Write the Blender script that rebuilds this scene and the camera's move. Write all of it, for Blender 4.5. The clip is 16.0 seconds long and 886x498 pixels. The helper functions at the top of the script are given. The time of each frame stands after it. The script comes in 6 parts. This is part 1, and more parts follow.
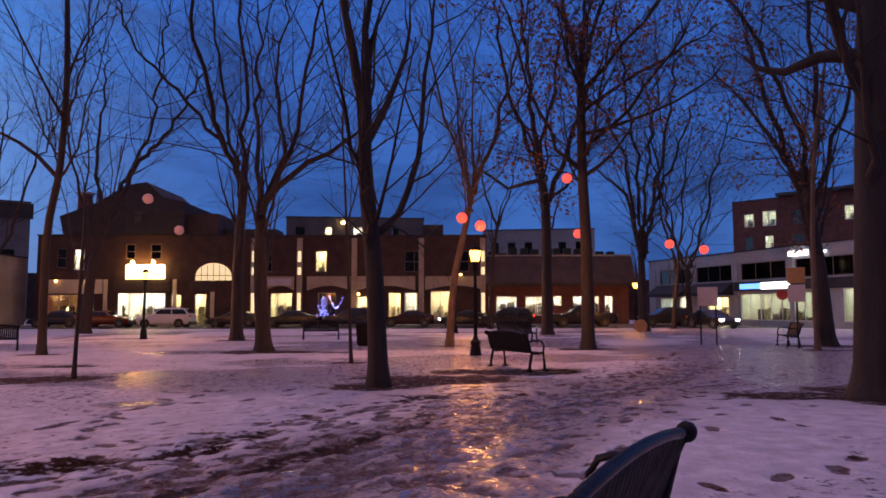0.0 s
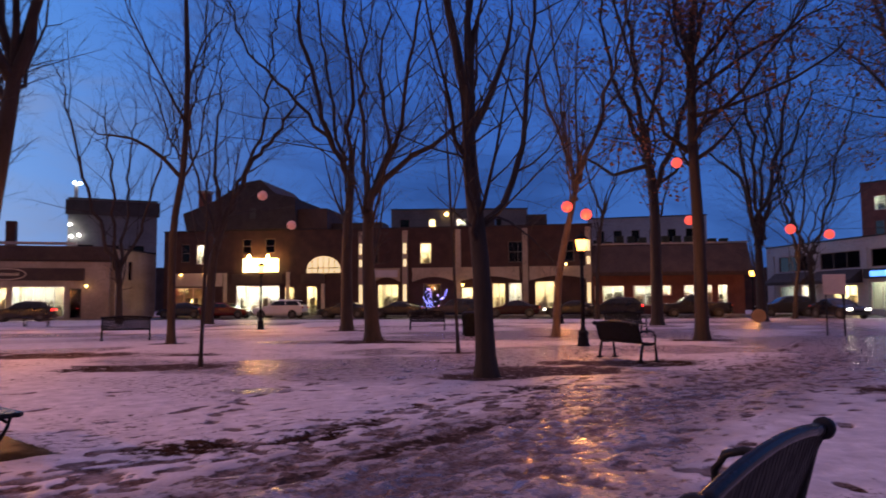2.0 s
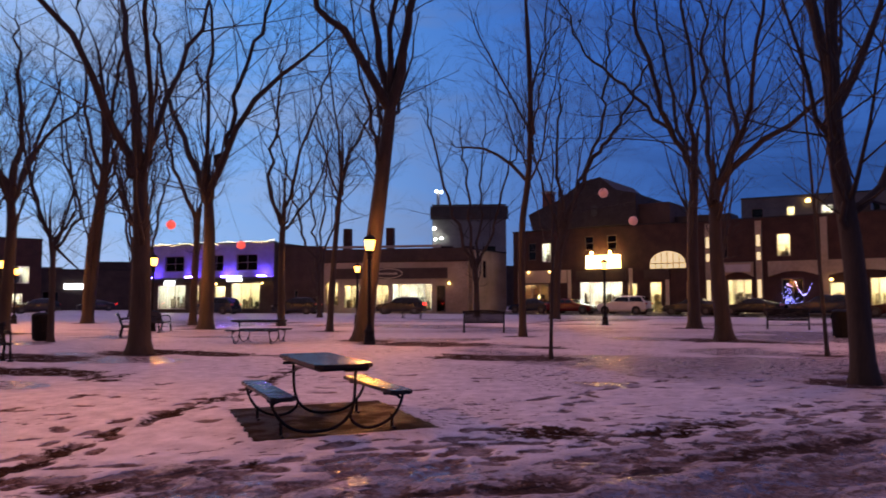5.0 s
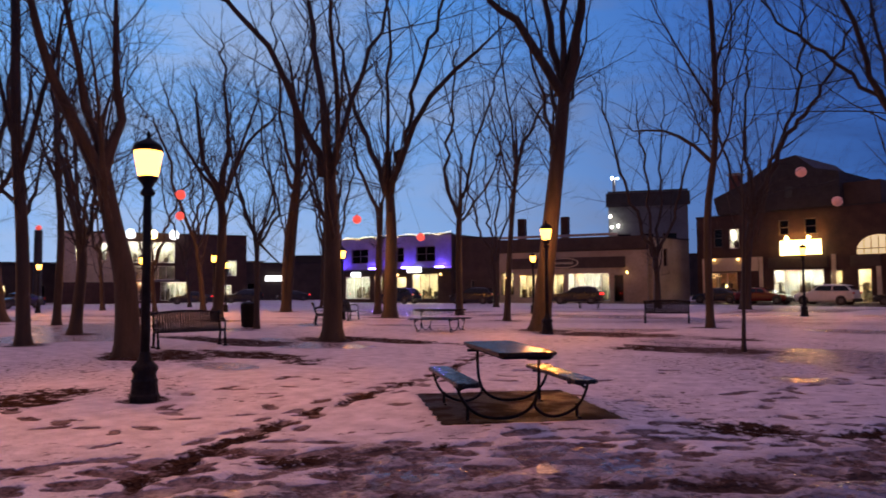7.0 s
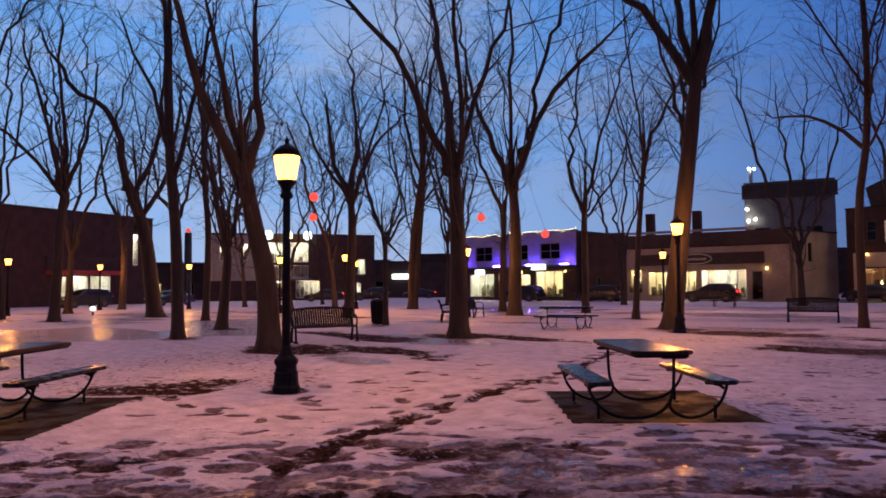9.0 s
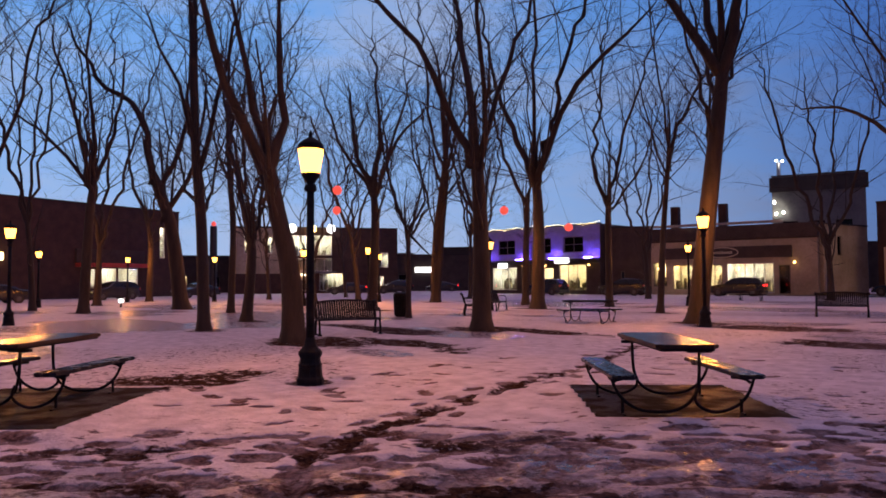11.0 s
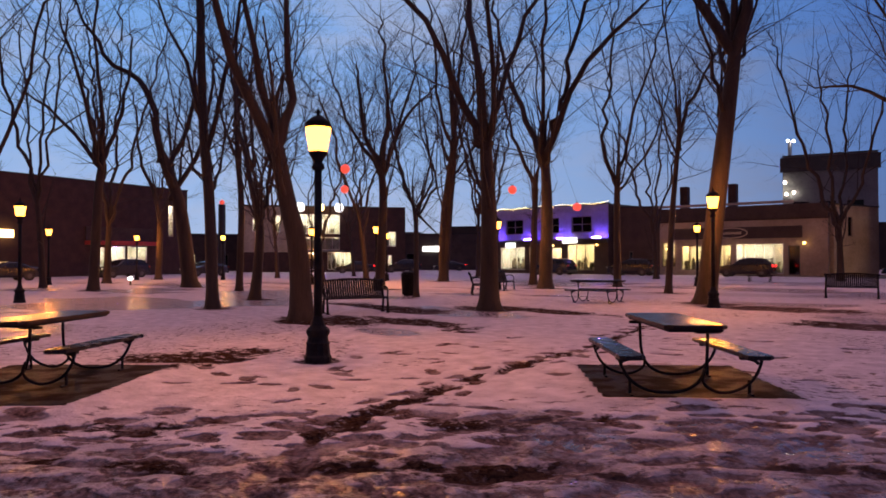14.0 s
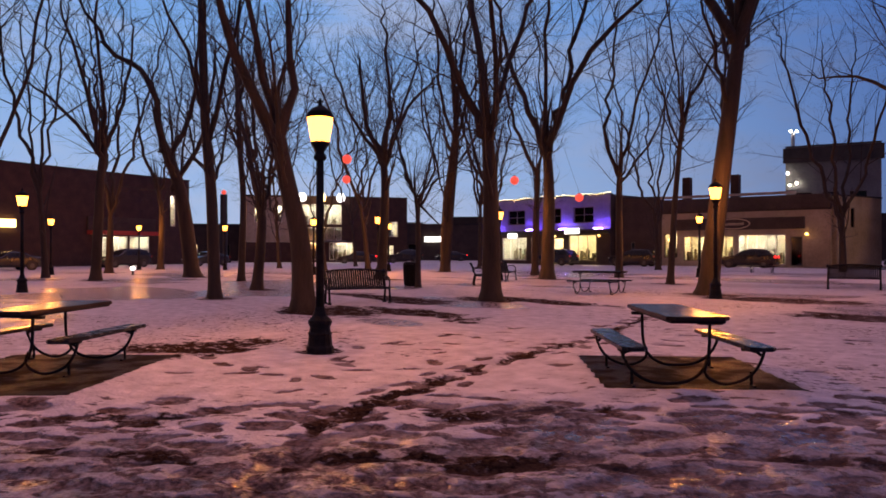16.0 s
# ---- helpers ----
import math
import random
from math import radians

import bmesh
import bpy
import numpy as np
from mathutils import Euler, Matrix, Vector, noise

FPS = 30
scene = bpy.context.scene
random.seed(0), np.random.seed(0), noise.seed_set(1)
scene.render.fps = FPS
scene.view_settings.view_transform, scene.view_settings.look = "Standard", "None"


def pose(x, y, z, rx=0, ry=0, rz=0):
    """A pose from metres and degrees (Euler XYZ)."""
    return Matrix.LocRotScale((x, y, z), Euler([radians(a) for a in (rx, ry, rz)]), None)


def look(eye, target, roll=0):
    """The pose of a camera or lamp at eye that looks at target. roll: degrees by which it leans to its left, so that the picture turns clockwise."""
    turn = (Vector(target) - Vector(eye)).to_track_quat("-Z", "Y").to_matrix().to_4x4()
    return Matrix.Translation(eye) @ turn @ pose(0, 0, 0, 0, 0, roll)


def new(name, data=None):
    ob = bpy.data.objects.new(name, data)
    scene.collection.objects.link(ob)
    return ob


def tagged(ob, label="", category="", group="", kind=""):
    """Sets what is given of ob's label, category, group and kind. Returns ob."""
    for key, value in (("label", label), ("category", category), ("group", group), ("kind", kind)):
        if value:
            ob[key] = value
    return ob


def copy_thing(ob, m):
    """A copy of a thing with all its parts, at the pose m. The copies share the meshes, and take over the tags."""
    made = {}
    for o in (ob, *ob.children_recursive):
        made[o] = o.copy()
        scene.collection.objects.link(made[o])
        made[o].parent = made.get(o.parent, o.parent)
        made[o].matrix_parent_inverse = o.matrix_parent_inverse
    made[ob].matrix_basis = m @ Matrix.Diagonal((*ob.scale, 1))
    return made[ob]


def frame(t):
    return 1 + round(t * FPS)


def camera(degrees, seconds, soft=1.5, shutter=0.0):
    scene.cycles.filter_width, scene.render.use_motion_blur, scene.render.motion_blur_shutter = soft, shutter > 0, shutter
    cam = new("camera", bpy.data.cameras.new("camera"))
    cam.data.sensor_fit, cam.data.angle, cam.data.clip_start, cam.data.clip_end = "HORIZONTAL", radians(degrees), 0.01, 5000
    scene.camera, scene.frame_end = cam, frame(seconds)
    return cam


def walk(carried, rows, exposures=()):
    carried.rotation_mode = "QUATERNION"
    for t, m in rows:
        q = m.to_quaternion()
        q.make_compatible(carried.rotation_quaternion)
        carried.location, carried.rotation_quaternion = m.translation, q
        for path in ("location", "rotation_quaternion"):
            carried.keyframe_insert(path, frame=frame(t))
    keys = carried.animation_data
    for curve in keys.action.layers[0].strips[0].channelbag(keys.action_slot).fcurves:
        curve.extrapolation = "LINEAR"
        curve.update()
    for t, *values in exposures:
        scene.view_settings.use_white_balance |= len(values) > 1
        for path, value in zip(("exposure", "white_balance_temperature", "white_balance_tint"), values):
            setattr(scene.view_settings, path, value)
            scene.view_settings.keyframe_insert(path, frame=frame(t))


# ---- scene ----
cam = camera(63.7, 16.0, 1.7, 0.4)
PATH = [
    (0, (-0.493, 0.108, 1.483), (-0.234, 2.084, 1.652), -0.1),
    (0.5, (-0.476, 0.108, 1.478), (-0.227, 2.085, 1.646), -0.1),
    (1, (-0.515, 0.146, 1.479), (-0.286, 2.126, 1.646), 0.1),
    (1.5, (-0.554, 0.142, 1.465), (-0.436, 2.132, 1.63), 0.3),
    (2, (-0.554, 0.126, 1.481), (-0.582, 2.121, 1.625), -0.4),
    (2.5, (-0.507, 0.097, 1.479), (-0.701, 2.082, 1.62), -0.5),
    (3, (-0.45, 0.049, 1.487), (-0.813, 2.012, 1.622), 0.1),
    (3.5, (-0.489, 0.04, 1.483), (-1.045, 1.956, 1.624), 0.9),
    (4, (-0.528, -0.012, 1.478), (-1.224, 1.856, 1.632), 0.8),
    (4.5, (-0.542, -0.091, 1.47), (-1.355, 1.729, 1.629), 0.5),
    (5, (-0.546, -0.096, 1.481), (-1.476, 1.669, 1.619), -0.2),
    (7.5, (-0.629, -0.151, 1.462), (-2.047, 1.255, 1.566), -0.2),
    (8, (-0.631, -0.163, 1.468), (-2.129, 1.158, 1.563), -0.2),
    (8.5, (-0.634, -0.185, 1.461), (-2.177, 1.084, 1.569), -0.4),
    (9, (-0.632, -0.195, 1.455), (-2.197, 1.045, 1.564), -0.5),
    (11.5, (-0.638, -0.198, 1.446), (-2.246, 0.988, 1.533), -0.3),
    (12, (-0.644, -0.192, 1.447), (-2.251, 0.996, 1.524), -0.2),
    (12.5, (-0.656, -0.174, 1.454), (-2.266, 1.011, 1.521), -0.2),
    (13, (-0.654, -0.181, 1.451), (-2.269, 0.998, 1.508), -0.2),
    (13.5, (-0.654, -0.178, 1.447), (-2.271, 0.999, 1.49), -0.1),
    (14, (-0.659, -0.18, 1.448), (-2.278, 0.993, 1.481), -0.1),
    (14.5, (-0.658, -0.175, 1.446), (-2.281, 0.993, 1.471), -0.1),
    (15, (-0.659, -0.17, 1.444), (-2.28, 1.001, 1.463), -0.1),
    (15.5, (-0.659, -0.165, 1.442), (-2.281, 1.005, 1.455), -0.0),
    (16, (-0.671, -0.177, 1.453), (-2.293, 0.992, 1.459), 0.0),
]
walk(cam, [(t, look(eye, target, roll)) for t, eye, target, roll in PATH], [(0.0, 0.20, 6500, 10), (4.0, 0.10, 6400, 8.5), (8.0, -0.13, 6500, 9.5), (12.0, -0.11, 7000, 13.5), (16.0, -0.11, 7450, 15.5)])

# ---- world and light ----
world = bpy.data.worlds.new("dusk")
scene.world = world
world.use_nodes = True
wn, wl = world.node_tree.nodes, world.node_tree.links
wn.clear()


def wnode(kind, **values):
    n = wn.new(kind)
    for key, value in values.items():
        n.inputs[key].default_value = value
    return n


def wmath(op, a, b=0.0, clamp=False):
    n = wn.new("ShaderNodeMath")
    n.operation, n.use_clamp = op, clamp
    for i, v in enumerate((a, b)):
        if isinstance(v, (int, float)):
            n.inputs[i].default_value = v
        else:
            wl.new(v, n.inputs[i])
    return n.outputs[0]


def wmix(f, a, b):
    n = wn.new("ShaderNodeMix")
    n.data_type = "RGBA"
    for s, v in ((n.inputs[0], f), (n.inputs[6], a), (n.inputs[7], b)):
        if isinstance(v, (tuple, float)):
            s.default_value = v
        else:
            wl.new(v, s)
    return n.outputs[2]


coord = wn.new("ShaderNodeTexCoord")
split = wn.new("ShaderNodeSeparateXYZ")
wl.new(coord.outputs["Generated"], split.inputs[0])
up = split.outputs[2]
# the afterglow lies in the west, to the left of the street
west = wmath("ADD", wmath("MULTIPLY", split.outputs[0], -0.93), wmath("MULTIPLY", split.outputs[1], 0.22))
ease = wn.new("ShaderNodeMapRange")
ease.interpolation_type = "SMOOTHSTEP"
ease.inputs[1].default_value, ease.inputs[2].default_value = 0.30, 1.0
wl.new(west, ease.inputs[0])
glow = wmath("POWER", ease.outputs[0], 1.25, True)
height = wmath("POWER", wmath("MULTIPLY", up, 2.3, True), 0.75, True)
east_sky = wmix(height, (0.047, 0.122, 0.355, 1), (0.034, 0.121, 0.49, 1))
west_sky = wmix(height, (0.41, 0.58, 0.90, 1), (0.13, 0.42, 1.0, 1))
blue = wmix(glow, east_sky, west_sky)
# broken cloud, stretched level
stretch = wnode("ShaderNodeMapping", Scale=(1.0, 1.0, 3.2))
wl.new(coord.outputs["Generated"], stretch.inputs[0])
cloud = wnode("ShaderNodeTexNoise", Scale=3.1, Detail=6.0, Roughness=0.6, Distortion=0.5)
wl.new(stretch.outputs[0], cloud.inputs["Vector"])
ramp = wn.new("ShaderNodeMapRange")
ramp.inputs[1].default_value, ramp.inputs[2].default_value = 0.46, 0.66
wl.new(cloud.outputs[0], ramp.inputs[0])
cloud_tint = wmix(glow, (0.020, 0.058, 0.22, 1), (0.44, 0.56, 0.84, 1))
clouded = wmix(wmath("MULTIPLY", ramp.outputs[0], 0.75), blue, cloud_tint)
# overhead the cloud sheet is lit by the town below it
sheet = wmath("POWER", wmath("MULTIPLY", wmath("SUBTRACT", up, 0.45), 1.9, True), 0.8, True)
south = wmath("MULTIPLY", wmath("SUBTRACT", wmath("MULTIPLY", split.outputs[1], -1.0), 0.1), 1.6, True)
shaded = wmix(south, clouded, (0.045, 0.05, 0.085, 1))
full = wmix(sheet, shaded, (0.49, 0.30, 0.455, 1))
bg = wnode("ShaderNodeBackground", Strength=1.0)
wl.new(full, bg.inputs[0])
wout = wn.new("ShaderNodeOutputWorld")
wl.new(bg.outputs[0], wout.inputs[0])
scene.view_settings.exposure = 0.0


# ---- materials ----
def material(name):
    m = bpy.data.materials.new(name)
    m.use_nodes = True
    nt = m.node_tree
    b = nt.nodes["Principled BSDF"]
    return m, nt.nodes, nt.links, b


def rgb(c, k=1.0):
    return (c[0] * k, c[1] * k, c[2] * k, 1)


def surface(name, a, b, scale=6.0, rough=0.7, metal=0.0, bump=0.15, stretch=(1, 1, 1), fine=8.0, vary=0.0, rough2=None, coords="Object"):
    """A two-scale mottled surface between the colours a and b."""
    m, n, l, p = material(name)
    tc = n.new("ShaderNodeTexCoord")
    mp = n.new("ShaderNodeMapping")
    mp.inputs["Scale"].default_value = stretch
    l.new(tc.outputs[coords], mp.inputs[0])
    big = n.new("ShaderNodeTexNoise")
    big.inputs["Scale"].default_value, big.inputs["Detail"].default_value = scale, 5
    small = n.new("ShaderNodeTexNoise")
    small.inputs["Scale"].default_value, small.inputs["Detail"].default_value = scale * fine, 3
    l.new(mp.outputs[0], big.inputs["Vector"])
    l.new(mp.outputs[0], small.inputs["Vector"])
    add = n.new("ShaderNodeMath")
    add.operation = "MULTIPLY_ADD"
    l.new(small.outputs[0], add.inputs[0])
    add.inputs[1].default_value = 0.45
    l.new(big.outputs[0], add.inputs[2])
    rng = n.new("ShaderNodeMapRange")
    rng.inputs[1].default_value, rng.inputs[2].default_value = 0.5, 0.95
    l.new(add.outputs[0], rng.inputs[0])
    mix = n.new("ShaderNodeMix")
    mix.data_type = "RGBA"
    mix.inputs[6].default_value, mix.inputs[7].default_value = rgb(a), rgb(b)
    l.new(rng.outputs[0], mix.inputs[0])
    out = mix.outputs[2]
    if vary:
        info = n.new("ShaderNodeObjectInfo")
        hs = n.new("ShaderNodeHueSaturation")
        mr = n.new("ShaderNodeMapRange")
        mr.inputs[3].default_value, mr.inputs[4].default_value = 1 - vary, 1 + vary
        l.new(info.outputs["Random"], mr.inputs[0])
        l.new(mr.outputs[0], hs.inputs["Value"])
        l.new(out, hs.inputs["Color"])
        out = hs.outputs[0]
    l.new(out, p.inputs["Base Color"])
    p.inputs["Roughness"].default_value, p.inputs["Metallic"].default_value = rough, metal
    if rough2 is not None:
        rr = n.new("ShaderNodeMapRange")
        rr.inputs[1].default_value, rr.inputs[2].default_value = 0.45, 0.6
        rr.inputs[3].default_value, rr.inputs[4].default_value = rough, rough2
        l.new(big.outputs[0], rr.inputs[0])
        l.new(rr.outputs[0], p.inputs["Roughness"])
    if bump:
        bp = n.new("ShaderNodeBump")
        bp.inputs["Strength"].default_value, bp.inputs["Distance"].default_value = bump, 0.03
        l.new(add.outputs[0], bp.inputs["Height"])
        l.new(bp.outputs[0], p.inputs["Normal"])
    return m


def glowing(name, colour, power, base=(0.8, 0.8, 0.8)):
    m, n, l, p = material(name)
    p.inputs["Base Color"].default_value = rgb(base)
    p.inputs["Emission Color"].default_value = rgb(colour)
    p.inputs["Emission Strength"].default_value = power
    p.inputs["Roughness"].default_value = 0.4
    return m


def pane_glass(name, tint=(0.9, 0.95, 0.95), clear=0.85):
    m, n, l, p = material(name)
    n.remove(p)
    tr, gl = n.new("ShaderNodeBsdfTransparent"), n.new("ShaderNodeBsdfGlossy")
    tr.inputs[0].default_value = rgb(tint, clear)
    gl.inputs["Roughness"].default_value = 0.05
    gl.inputs[0].default_value = (1, 1, 1, 1)
    mx = n.new("ShaderNodeMixShader")
    mx.inputs[0].default_value = 0.06
    l.new(tr.outputs[0], mx.inputs[1])
    l.new(gl.outputs[0], mx.inputs[2])
    l.new(mx.outputs[0], n["Material Output"].inputs[0])
    return m


BARK = surface("bark", (0.011, 0.0075, 0.006), (0.037, 0.025, 0.020), 5.0, 0.8, 0, 0.9, (1, 1, 0.18), 7.0)
# lighter, warmer copy of the bark: lamplight is put into its colour
BARK_LAMPLIT = surface("lamplit_bark", (0.06, 0.04, 0.03), (0.16, 0.105, 0.075), 6.0, 0.8, 0, 0.6, (1, 1, 0.3), 7.0)
TWIG = surface("twig_bark", (0.016, 0.011, 0.012), (0.038, 0.027, 0.026), 4.0, 0.8, 0, 0)
LEAF = surface("dry_leaf", (0.13, 0.045, 0.02), (0.24, 0.09, 0.035), 3.0, 0.7, 0, 0.2)
IRON = surface("black_iron", (0.009, 0.009, 0.010), (0.022, 0.022, 0.024), 9.0, 0.45, 0.0, 0.12, rough2=0.62)
IRON_WET = surface("wet_black_coating", (0.010, 0.011, 0.014), (0.028, 0.028, 0.032), 5.0, 0.20, 0.0, 0.03, rough2=0.3)
TABLE_TOP = surface("wet_table_coating", (0.022, 0.016, 0.015), (0.050, 0.036, 0.033), 3.0, 0.20, 0.0, 0.03, rough2=0.27)
for wet_coat, level in ((IRON, 0.05), (IRON_WET, 0.08), (TABLE_TOP, 0.11)):
    wet_coat.node_tree.nodes["Principled BSDF"].inputs["Specular IOR Level"].default_value = level
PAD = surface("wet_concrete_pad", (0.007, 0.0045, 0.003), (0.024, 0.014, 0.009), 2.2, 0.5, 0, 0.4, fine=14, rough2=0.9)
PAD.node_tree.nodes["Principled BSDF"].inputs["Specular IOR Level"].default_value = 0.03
ASPHALT = surface("wet_asphalt", (0.022, 0.022, 0.024), (0.06, 0.055, 0.055), 0.7, 0.18, 0, 0.25, fine=30, rough2=0.5)
KERB = surface("kerb_concrete", (0.2, 0.18, 0.17), (0.34, 0.31, 0.29), 1.2, 0.6, 0, 0.2)
BRICK_DARK = surface("dark_brick", (0.030, 0.015, 0.012), (0.068, 0.033, 0.025), 1.1, 0.85, 0, 0.2)
BRICK_RED = surface("red_brick", (0.10, 0.034, 0.026), (0.17, 0.065, 0.048), 1.3, 0.85, 0, 0.2)
BROWN = surface("brown_siding", (0.034, 0.022, 0.018), (0.068, 0.045, 0.036), 0.8, 0.8, 0, 0.2)
SHINGLE = surface("dark_shingle", (0.016, 0.014, 0.014), (0.038, 0.031, 0.031), 2.0, 0.8, 0, 0.3)
STUCCO = surface("beige_stucco", (0.27, 0.22, 0.16), (0.42, 0.35, 0.27), 0.5, 0.85, 0, 0.2)
CREAM = surface("cream_paint", (0.42, 0.35, 0.25), (0.55, 0.47, 0.35), 0.6, 0.7, 0, 0.1)
GREY = surface("grey_stucco", (0.10, 0.10, 0.105), (0.17, 0.17, 0.175), 0.4, 0.85, 0, 0.15)
WHITE = surface("white_stucco", (0.24, 0.25, 0.275), (0.34, 0.35, 0.375), 0.4, 0.8, 0, 0.1)
DARK = surface("dark_panel", (0.015, 0.015, 0.018), (0.04, 0.038, 0.04), 0.9, 0.5, 0, 0.1)
AWNING = surface("dark_awning_cloth", (0.018, 0.018, 0.022), (0.035, 0.035, 0.04), 2.0, 0.8, 0, 0.2)
RED_PANEL = surface("red_canopy", (0.35, 0.03, 0.025), (0.5, 0.06, 0.04), 1.0, 0.5, 0, 0.1)
INTERIOR = surface("shop_plaster", (0.55, 0.50, 0.42), (0.75, 0.70, 0.60), 1.5, 0.8, 0, 0.0)
GOODS = surface("shop_goods", (0.02, 0.015, 0.012), (0.50, 0.38, 0.26), 3.0, 0.7, 0, 0.0, vary=0.7)
FRAME = surface("window_frame_paint", (0.09, 0.075, 0.06), (0.16, 0.13, 0.11), 2.0, 0.5, 0, 0.05)
FRAME_WHITE = surface("white_frame_paint", (0.55, 0.53, 0.5), (0.7, 0.68, 0.65), 2.0, 0.5, 0, 0.05)
GLASS = pane_glass("shop_glass")
DARK_GLASS = pane_glass("dim_glass", (0.4, 0.42, 0.45), 0.5)
LAMP_GLASS = glowing("lit_lantern_glass", (1.0, 0.38, 0.06), 10.0, (0.25, 0.13, 0.04))
SMALL_LIGHT = glowing("warm_bulb", (1.0, 0.55, 0.16), 10.0)
COOL_LIGHT = glowing("cool_tube", (1.0, 0.97, 0.84), 58.0)
DIM_LIGHT = glowing("dim_cool_tube", (0.94, 1.0, 0.80), 17.0)
WARM_PANEL = glowing("warm_ceiling_light", (1.0, 0.79, 0.46), 80.0)
# added red lamp that tints one shop room in place of red curtains
RED_GLOW = glowing("curtain_red_glow", (1.0, 0.16, 0.08), 3.0)
SPOT_BULB = glowing("bright_sign_bulb", (1.0, 0.46, 0.10), 190.0)
SIGN_LIGHT = glowing("lit_sign_face", (1.0, 0.70, 0.26), 9.0)
ARCH_LIGHT = glowing("glowing_arch_panel", (1.0, 0.74, 0.34), 0.75)
STRIP_LIGHT = glowing("wall_strip_light", (1.0, 0.78, 0.36), 0.9)
VIOLET_WALL = surface("violet_grey_stucco", (0.16, 0.15, 0.22), (0.24, 0.22, 0.30), 0.6, 0.8, 0, 0.1)
SIGN_WHITE = glowing("lit_white_sign", (0.95, 0.98, 1.0), 3.5)
SIGN_BLUE = glowing("lit_blue_sign", (0.05, 0.28, 1.0), 2.2)
VIOLET_LIGHT = glowing("violet_flood_tube", (0.15, 0.08, 1.0), 420.0)
FAIRY = glowing("fairy_bulb", (1.0, 0.75, 0.30), 9.0)
FAIRY_BLUE = glowing("blue_fairy_bulb", (0.25, 0.25, 1.0), 9.0)
RED_BALL = glowing("red_lantern_shell", (1.0, 0.10, 0.07), 1.0, (0.8, 0.1, 0.08))
PALE_BALL = glowing("dim_lantern_shell", (0.6, 0.25, 0.22), 0.16, (0.6, 0.3, 0.28))
TAIL = glowing("lit_tail_lamp", (1.0, 0.02, 0.02), 5.0, (0.5, 0.02, 0.02))
HEADLIGHT = glowing("lit_headlight", (1.0, 0.9, 0.75), 14.0)
RUBBER = surface("tyre_rubber", (0.012, 0.012, 0.012), (0.025, 0.025, 0.025), 8, 0.8, 0, 0.1)
RIM = surface("alloy_rim", (0.06, 0.06, 0.065), (0.12, 0.12, 0.125), 4, 0.5, 0.5, 0.0)
CAR_GLASS = surface("car_glass", (0.01, 0.012, 0.015), (0.02, 0.022, 0.025), 1, 0.06, 0, 0.0)
# the amber lamplight on these sign plates is part of their colour
AMBER_LIT_SIGN = surface("amber_lit_sign_plate", (0.30, 0.17, 0.07), (0.42, 0.25, 0.11), 2, 0.4, 0.0, 0.05)
STEEL = surface("galvanised_steel", (0.25, 0.25, 0.26), (0.4, 0.4, 0.41), 6, 0.45, 0.7, 0.05)
PALE_PANEL = surface("pale_panel", (0.40, 0.38, 0.42), (0.52, 0.49, 0.52), 1.5, 0.6, 0, 0.05)
HEDGE = surface("evergreen", (0.008, 0.014, 0.010), (0.03, 0.045, 0.03), 4, 0.8, 0, 0.3)


def paint(name, c):
    m = surface(name, c, [v * 1.25 + 0.004 for v in c], 1.0, 0.24, 0.0, 0.0)
    m.node_tree.nodes["Principled BSDF"].inputs["Coat Weight"].default_value = 0.1
    return m


# ---- mesh helpers ----
def mesh_of(name, bm):
    me = bpy.data.meshes.new(name)
    bm.to_mesh(me)
    bm.free()
    return me


def part(name, bm, mat, parent=None, label="", smooth=False):
    me = bm if isinstance(bm, bpy.types.Mesh) else mesh_of(name, bm)
    if mat and not me.materials:
        me.materials.append(mat)
    if smooth:
        me.polygons.foreach_set("use_smooth", [True] * len(me.polygons))
    ob = new(name, me)
    if parent:
        ob.parent = parent
    if label:
        tagged(ob, label)
    return ob


def thing(name, m, label, category, group="", kind=""):
    ob = new(name)
    ob.empty_display_size = 0.2
    ob.matrix_basis = m
    return tagged(ob, label, category, group, kind)


def box(bm, x0, x1, y0, y1, z0, z1, bevel=0.0, m=None):
    vs = [bm.verts.new((x, y, z)) for x in (x0, x1) for y in (y0, y1) for z in (z0, z1)]
    fs = [bm.faces.new([vs[i] for i in q]) for q in ((0, 1, 3, 2), (4, 6, 7, 5), (0, 4, 5, 1), (2, 3, 7, 6), (0, 2, 6, 4), (1, 5, 7, 3))]
    if m is not None:
        bmesh.ops.transform(bm, matrix=m, verts=vs)
    if bevel:
        es = list({e for f in fs for e in f.edges})
        bmesh.ops.bevel(bm, geom=es, offset=bevel, segments=2, affect="EDGES", profile=0.7)
    return bm


def boxed(*a, **k):
    return box(bmesh.new(), *a, **k)


def lathe(profile, sides=16, bm=None, m=None):
    """A turned solid from (radius, height) pairs."""
    bm = bm or bmesh.new()
    rings = []
    for r, z in profile:
        rings.append([bm.verts.new((r * math.cos(2 * math.pi * i / sides), r * math.sin(2 * math.pi * i / sides), z)) for i in range(sides)])
    for a, b in zip(rings, rings[1:]):
        for i in range(sides):
            j = (i + 1) % sides
            bm.faces.new((a[i], a[j], b[j], b[i]))
    bm.faces.new(rings[0][::-1])
    bm.faces.new(rings[-1])
    if m is not None:
        bmesh.ops.transform(bm, matrix=m, verts=[v for r in rings for v in r])
    return bm


